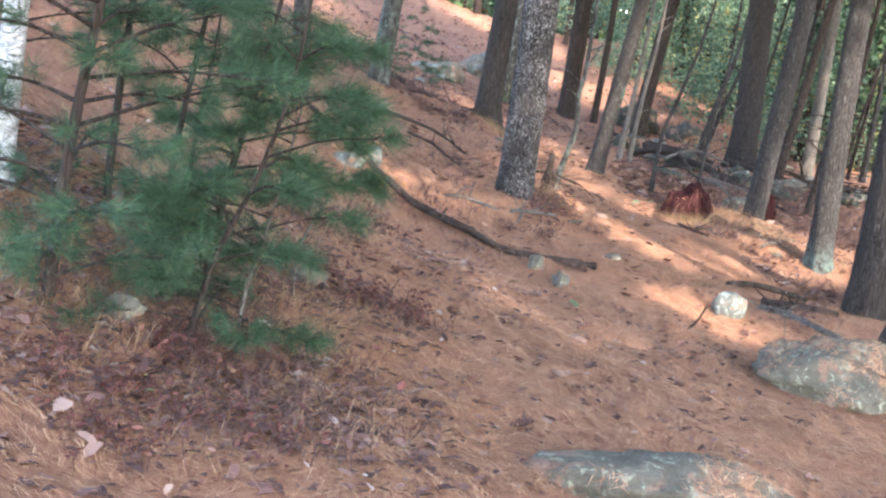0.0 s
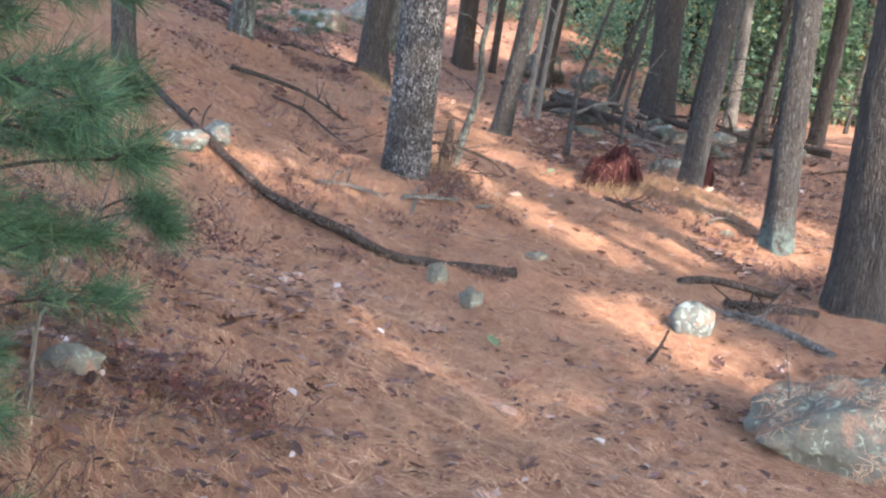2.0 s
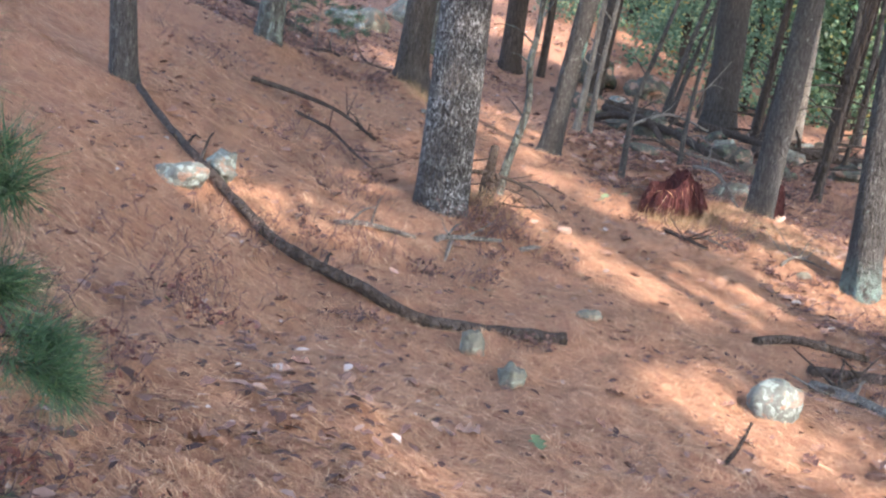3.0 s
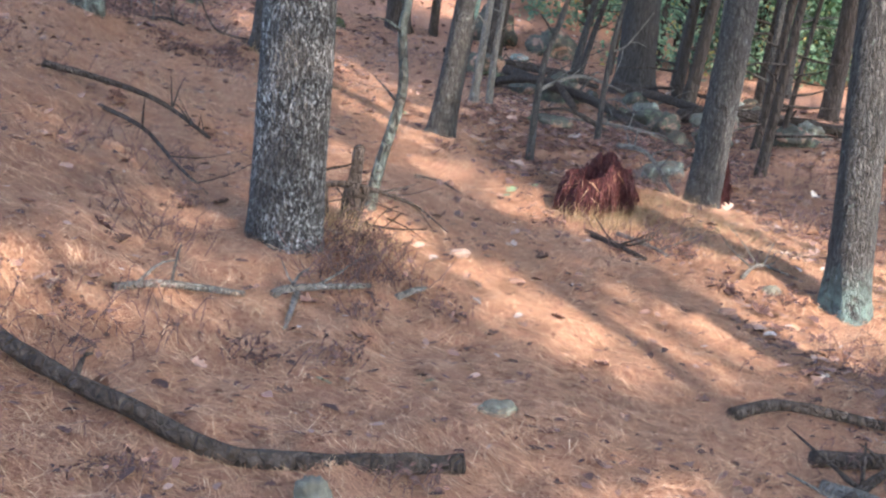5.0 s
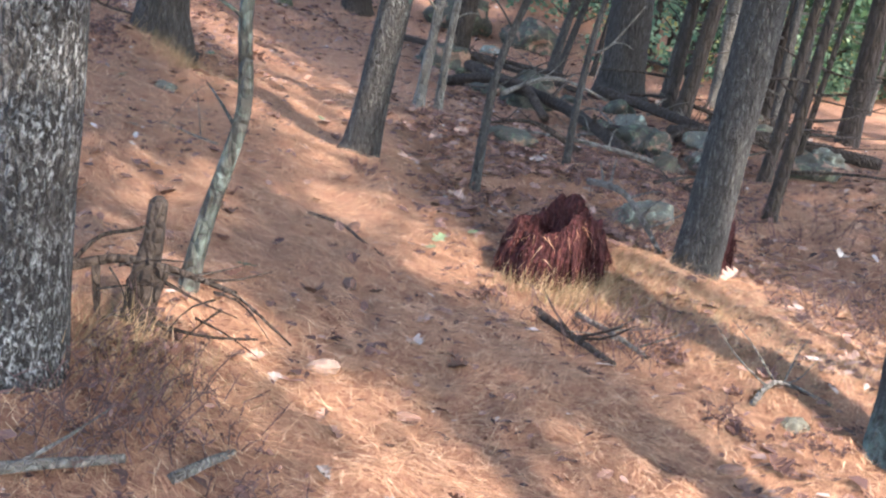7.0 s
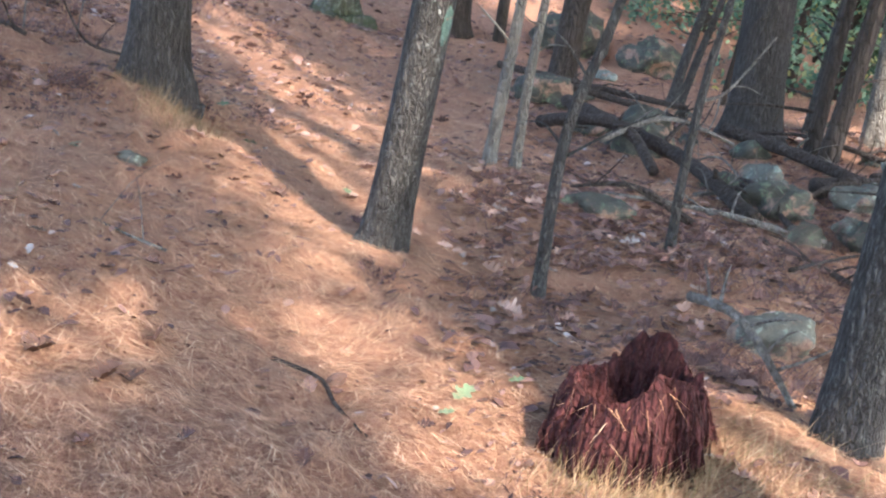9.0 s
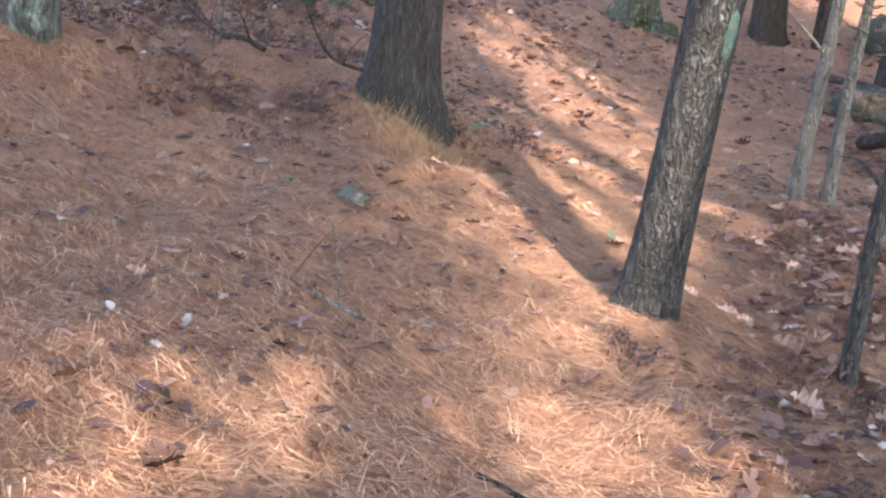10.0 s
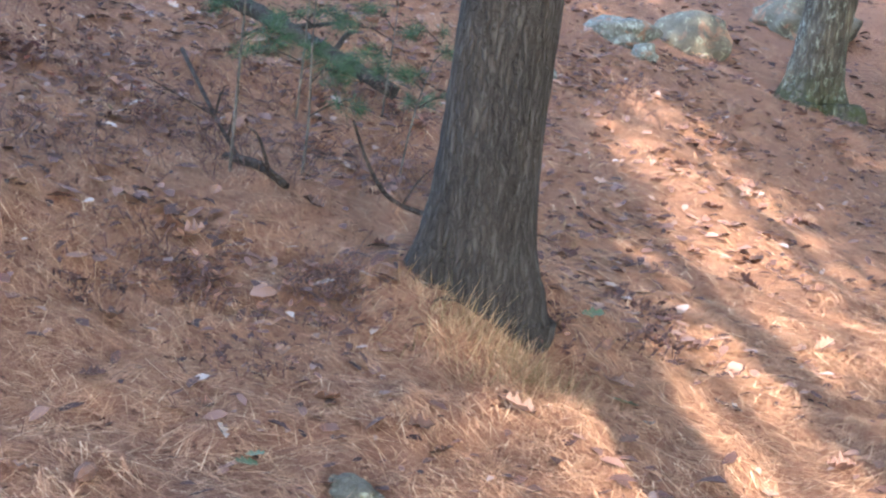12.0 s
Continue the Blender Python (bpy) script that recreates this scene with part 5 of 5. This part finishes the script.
def chip_mesh(seed):
    """A curved, ragged plate of bark."""
    g = random.Random(seed)
    V, F, n, m = [], [], 9, 5
    for layer in (0.0, -0.007):
        for i in range(n):
            for k in range(m):
                u, v = i / (n - 1) - 0.5, k / (m - 1) - 0.5
                V.append((u * 0.11 + g.uniform(-0.004, 0.004), v * 0.035 * (1.1 - abs(u)) + g.uniform(-0.003, 0.003), 0.012 - 0.05 * v * v + 0.004 * noise.noise(Vector((u * 9, v * 9, seed))) + layer))
    o = n * m
    for i in range(n - 1):
        for k in range(m - 1):
            a = i * m + k
            F += [(a, a + m, a + m + 1, a + 1), (o + a, o + a + 1, o + a + m + 1, o + a + m)]
    edge = [k for k in range(m)] + [i * m + m - 1 for i in range(1, n)] + [(n - 1) * m + k for k in range(m - 2, -1, -1)] + [i * m for i in range(n - 2, 0, -1)]
    F += [(a, b, o + b, o + a) for a, b in zip(edge, edge[1:] + edge[:1])]
    return mesh("bark_chip", V, F, DEADLEAF)


chip = [chip_mesh(k) for k in range(3)]


def lay(me, name, x, y, label, category, group, scale=1.0, lift=0.012, steep=0.35):
    ob = thing(name, x, y, gz(x, y) + lift, label, category, group, data=me)
    ob.rotation_euler = (rnd.uniform(-steep, steep), rnd.uniform(-steep, steep), rnd.uniform(0, 6.28))
    ob.scale = [scale * rnd.uniform(0.75, 1.2)] * 3
    return ob


for k in range(150):
    fy = rnd.uniform(5.5, 19.0)
    mx = 0.15 * fy - 0.4 if fy < 12 else 1.2
    fx = mx + rnd.uniform(-1.4, 2.0)
    lay(dead[k % 5], "fallen_leaf", fx, fy, "curled brown dead oak leaf on pine needles", "leaf", "fallen leaves", rnd.choice([0.5, 0.65, 0.85]))
for k, (fx, fy) in enumerate([(2.18, 13.17), (2.42, 13.47), (1.76, 15.46), (0.61, 14.89), (1.23, 16.02), (1.03, 16.45), (0.61, 14.93), (1.35, 11.96), (2.24, 13.34), (1.24, 9.41), (0.88, 9.28), (0.98, 7.44)]):
    lay(green[k % 3], "green_leaf", fx, fy, "fresh green oak leaf on pine needles", "leaf", "green leaves", 0.62, 0.02)
for k, (fx, fy) in enumerate([(0.82, 13.47), (0.78, 14.24), (0.26, 13.87), (0.79, 13.68), (1.45, 11.03), (1.74, 11.26), (1.58, 10.51), (0.82, 13.27), (1.74, 10.42), (1.57, 10.49), (2.29, 14.82), (3.14, 15.54), (2.39, 14.27), (2.33, 16.61), (1.52, 16.22), (1.32, 15.9), (0.52, 14.94)]):
    lay(pale[k % 2], "pale_leaf", fx, fy, "curled pale grey-white dead leaf on the needles", "leaf", "pale leaves", 0.5, 0.016, 0.6)
for k, (fx, fy) in enumerate([(0.63, 13.87), (0.67, 14.34), (0.3, 14.29), (0.59, 14.2), (0.88, 14.16), (0.96, 14.35), (0.99, 14.1), (0.67, 14.28), (1.28, 14.55), (1.47, 16.3), (0.61, 13.86), (0.07, 7.25), (-0.44, 6.81), (0.25, 7.9), (0.28, 5.43), (0.42, 4.99), (0.05, 6.99), (1.37, 5.69)]):
    lay(chip[k % 3], "bark_chip", fx, fy, "dark curved chip of fallen bark", "bark", "bark chips", 0.55, 0.008, 0.3)
for k in range(110):
    fx, fy = rnd.gauss(-0.75, 0.45), rnd.gauss(4.9, 0.9)
    lay(red[0], "red_leaf", fx, fy, "dark red fallen leaf under the young pines", "leaf", "red leaves", 1.0, 0.03, 0.7)


def cone_mesh():
    V, F = tube([(0, 0, -0.045), (0, 0, -0.03), (0, 0, 0.0), (0, 0, 0.03), (0, 0, 0.05)], [0.008, 0.018, 0.022, 0.016, 0.005], 12, lambda w, s, p: 1 + 0.25 * math.sin(w * 6 + p.z * 300))
    return mesh("cone", V, F, DEADLEAF, False)


cone = cone_mesh()
for k, (fx, fy) in enumerate([(1.75, 12.28), (1.85, 11.06), (1.83, 13.27), (1.05, 12.2), (1.6, 11.2), (0.4, 14.6), (2.5, 8.1), (0.3, 7.6), (0.9, 6.5), (1.5, 6.9), (0.55, 7.9), (2.9, 11.1)]):
    ob = lay(cone, "pine_cone", fx, fy, "dark pine cone lying on the needles", "pine cone", "pine cones", 1.1, 0.018, 0.2)
    ob.rotation_euler = (1.5, 0.1, k * 1.3)


def scraps(count, x0, x1, y0, y1, seed, size=(0.014, 0.05)):
    g = np.random.default_rng(seed)
    x, y = g.uniform(x0, x1, count), g.uniform(y0, y1, count)
    keep = smooth_noise(x / 0.45, y / 0.45, 31) + g.uniform(-0.7, 0.7, count) > 0.0
    x, y = x[keep], y[keep]
    n = len(x)
    a, L = g.uniform(0, 6.28, n), size[0] + (size[1] - size[0]) * g.uniform(0, 1, n) ** 2
    u = np.stack([np.cos(a) * L, np.sin(a) * L, g.uniform(-0.35, 0.35, n) * L], -1)
    w = np.stack([-np.sin(a) * L, np.cos(a) * L, g.uniform(-0.2, 0.9, n) * L], -1) * g.uniform(0.25, 0.6, (n, 1))
    v = np.stack([np.sin(a) * L, -np.cos(a) * L, g.uniform(-0.2, 0.9, n) * L], -1) * g.uniform(0.25, 0.6, (n, 1))
    c = np.stack([x, y, ground(x, y) + 0.012], -1)
    return np.stack([c - u, c - 0.35 * u + v, c + 0.45 * u + 0.8 * v, c + u, c + 0.3 * u + w, c - 0.5 * u + 0.7 * w], axis=1)


sv = np.concatenate([scraps(15000, -1.2, 4.2, 3.4, 17.0, 51, (0.008, 0.032)), scraps(6000, -1.2, 4.2, 3.4, 17.5, 61, (0.018, 0.042)), scraps(5000, -3.0, 1.0, 15.8, 23.0, 62, (0.02, 0.05)), scraps(16000, -9.0, -2.0, 8.0, 30.0, 71, (0.025, 0.075)), scraps(11000, -2.0, 7.0, 22.5, 34.0, 72, (0.025, 0.075)), scraps(7000, -3.0, 7.0, 16.5, 27.0, 52, (0.018, 0.05)), scraps(9000, -1.6, 3.6, 15.5, 23.0, 56, (0.012, 0.045)), scraps(16000, 2.9, 6.8, 9.5, 20.5, 53, (0.016, 0.05)), scraps(6000, 2.2, 4.2, 13.3, 17.5, 55, (0.016, 0.05)), scraps(3000, -2.0, 0.2, 3.2, 7.5, 54, (0.015, 0.05)), scraps(3200, -2.3, -0.35, 2.8, 6.0, 57, (0.018, 0.05)), scraps(900, -1.3, -0.1, 3.2, 6.6, 58, (0.014, 0.045)), scraps(500, -0.9, 0.35, 3.6, 7.4, 59, (0.012, 0.04))])
tagged(new("leaf_litter", fast_mesh("leaf_litter", sv, 6, LEAFBITS)), "scattered scraps of dead leaves and bark", "leaf litter", kind="stuff")


def leaf_drift(count, spots, seed):
    """Many whole dead leaves joined into one mesh."""
    g = np.random.default_rng(seed)
    out = []
    src = [np.array([v.co for v in me.vertices]) for me in dead]
    faces = np.array([p.vertices[:] for p in dead[0].polygons])
    for k in range(count):
        x0, x1, y0, y1 = spots[k % len(spots)]
        x, y = g.uniform(x0, x1), g.uniform(y0, y1)
        e = Euler((g.uniform(-0.5, 0.5), g.uniform(-0.5, 0.5), g.uniform(0, 6.28))).to_matrix()
        V = src[k % 5] @ np.array(e).T * g.uniform(0.4, 0.95) + (x, y, gz(x, y) + 0.014)
        out.append((V, faces))
    V = np.concatenate([v for v, f in out])
    n = len(src[0])
    F = np.concatenate([f + n * k for k, (v, f) in enumerate(out)])
    me = bpy.data.meshes.new("oak_leaf_drift")
    me.from_pydata(V.tolist(), [], F.tolist())
    me.materials.append(LEAFTONE)
    me.update()
    tagged(new("oak_leaf_drift", me), "scattered brown oak leaves lying on the slope", "leaf litter", kind="stuff")


leaf_drift(1950, [(-1.2, 3.4, 4.0, 17.0), (-2.0, 4.0, 15.5, 24.0), (2.9, 6.5, 10.0, 18.0), (2.4, 4.6, 13.6, 17.0), (2.8, 6.5, 15.0, 22.0), (2.2, 3.6, 14.2, 16.5), (-1.0, 1.6, 17.5, 23.0), (-2.8, 0.4, 16.4, 22.0)], 91)


def tuft_blades(spots, seed, mat, name, label):
    g = np.random.default_rng(seed)
    tri = []
    for x, y, rad, n, L, fall in spots:
        px, py = g.normal(x, rad, n), g.normal(y, rad, n)
        z = ground(px, py)
        a = g.uniform(0, 6.28, n)
        l = L * g.uniform(0.6, 1.2, n)
        d = np.stack([np.cos(a) * l * fall + 0.25 * l, np.sin(a) * l * fall - 0.25 * l, l * g.uniform(0.25, 0.9, n)], -1)
        b = np.stack([px, py, z], -1)
        s = np.stack([-np.sin(a), np.cos(a), np.zeros(n)], -1) * 0.0016
        tri.append(np.stack([b - s, b + s, b + d], axis=1))
    tagged(new(name, fast_mesh(name, np.concatenate(tri), 3, mat)), label, "grass", kind="stuff")


tuft_blades([(0.82, 15.93, 0.12, 700, 0.12, 0.5), (0.98, 15.98, 0.08, 300, 0.10, 0.5), (2.95, 12.85, 0.16, 900, 0.13, 0.7), (3.2, 12.5, 0.2, 700, 0.10, 0.8), (3.45, 12.0, 0.2, 500, 0.1, 0.8), (2.72, 12.74, 0.11, 500, 0.19, 0.5), (2.55, 12.85, 0.08, 200, 0.16, 0.5),
             (-0.9, 4.0, 0.35, 500, 0.16, 0.6), (-0.3, 4.1, 0.22, 350, 0.11, 0.6), (-0.4, 4.7, 0.25, 300, 0.1, 0.7), (-0.55, 5.3, 0.3, 500, 0.12, 0.6), (1.05, 10.75, 0.13, 500, 0.16, 0.6), (0.5, 17.4, 0.2, 200, 0.1, 0.6), (0.3, 13.8, 0.2, 150, 0.1, 0.6)], 61, GRASS, "dry_grass", "tufts of dry straw-coloured grass and hanging needles")
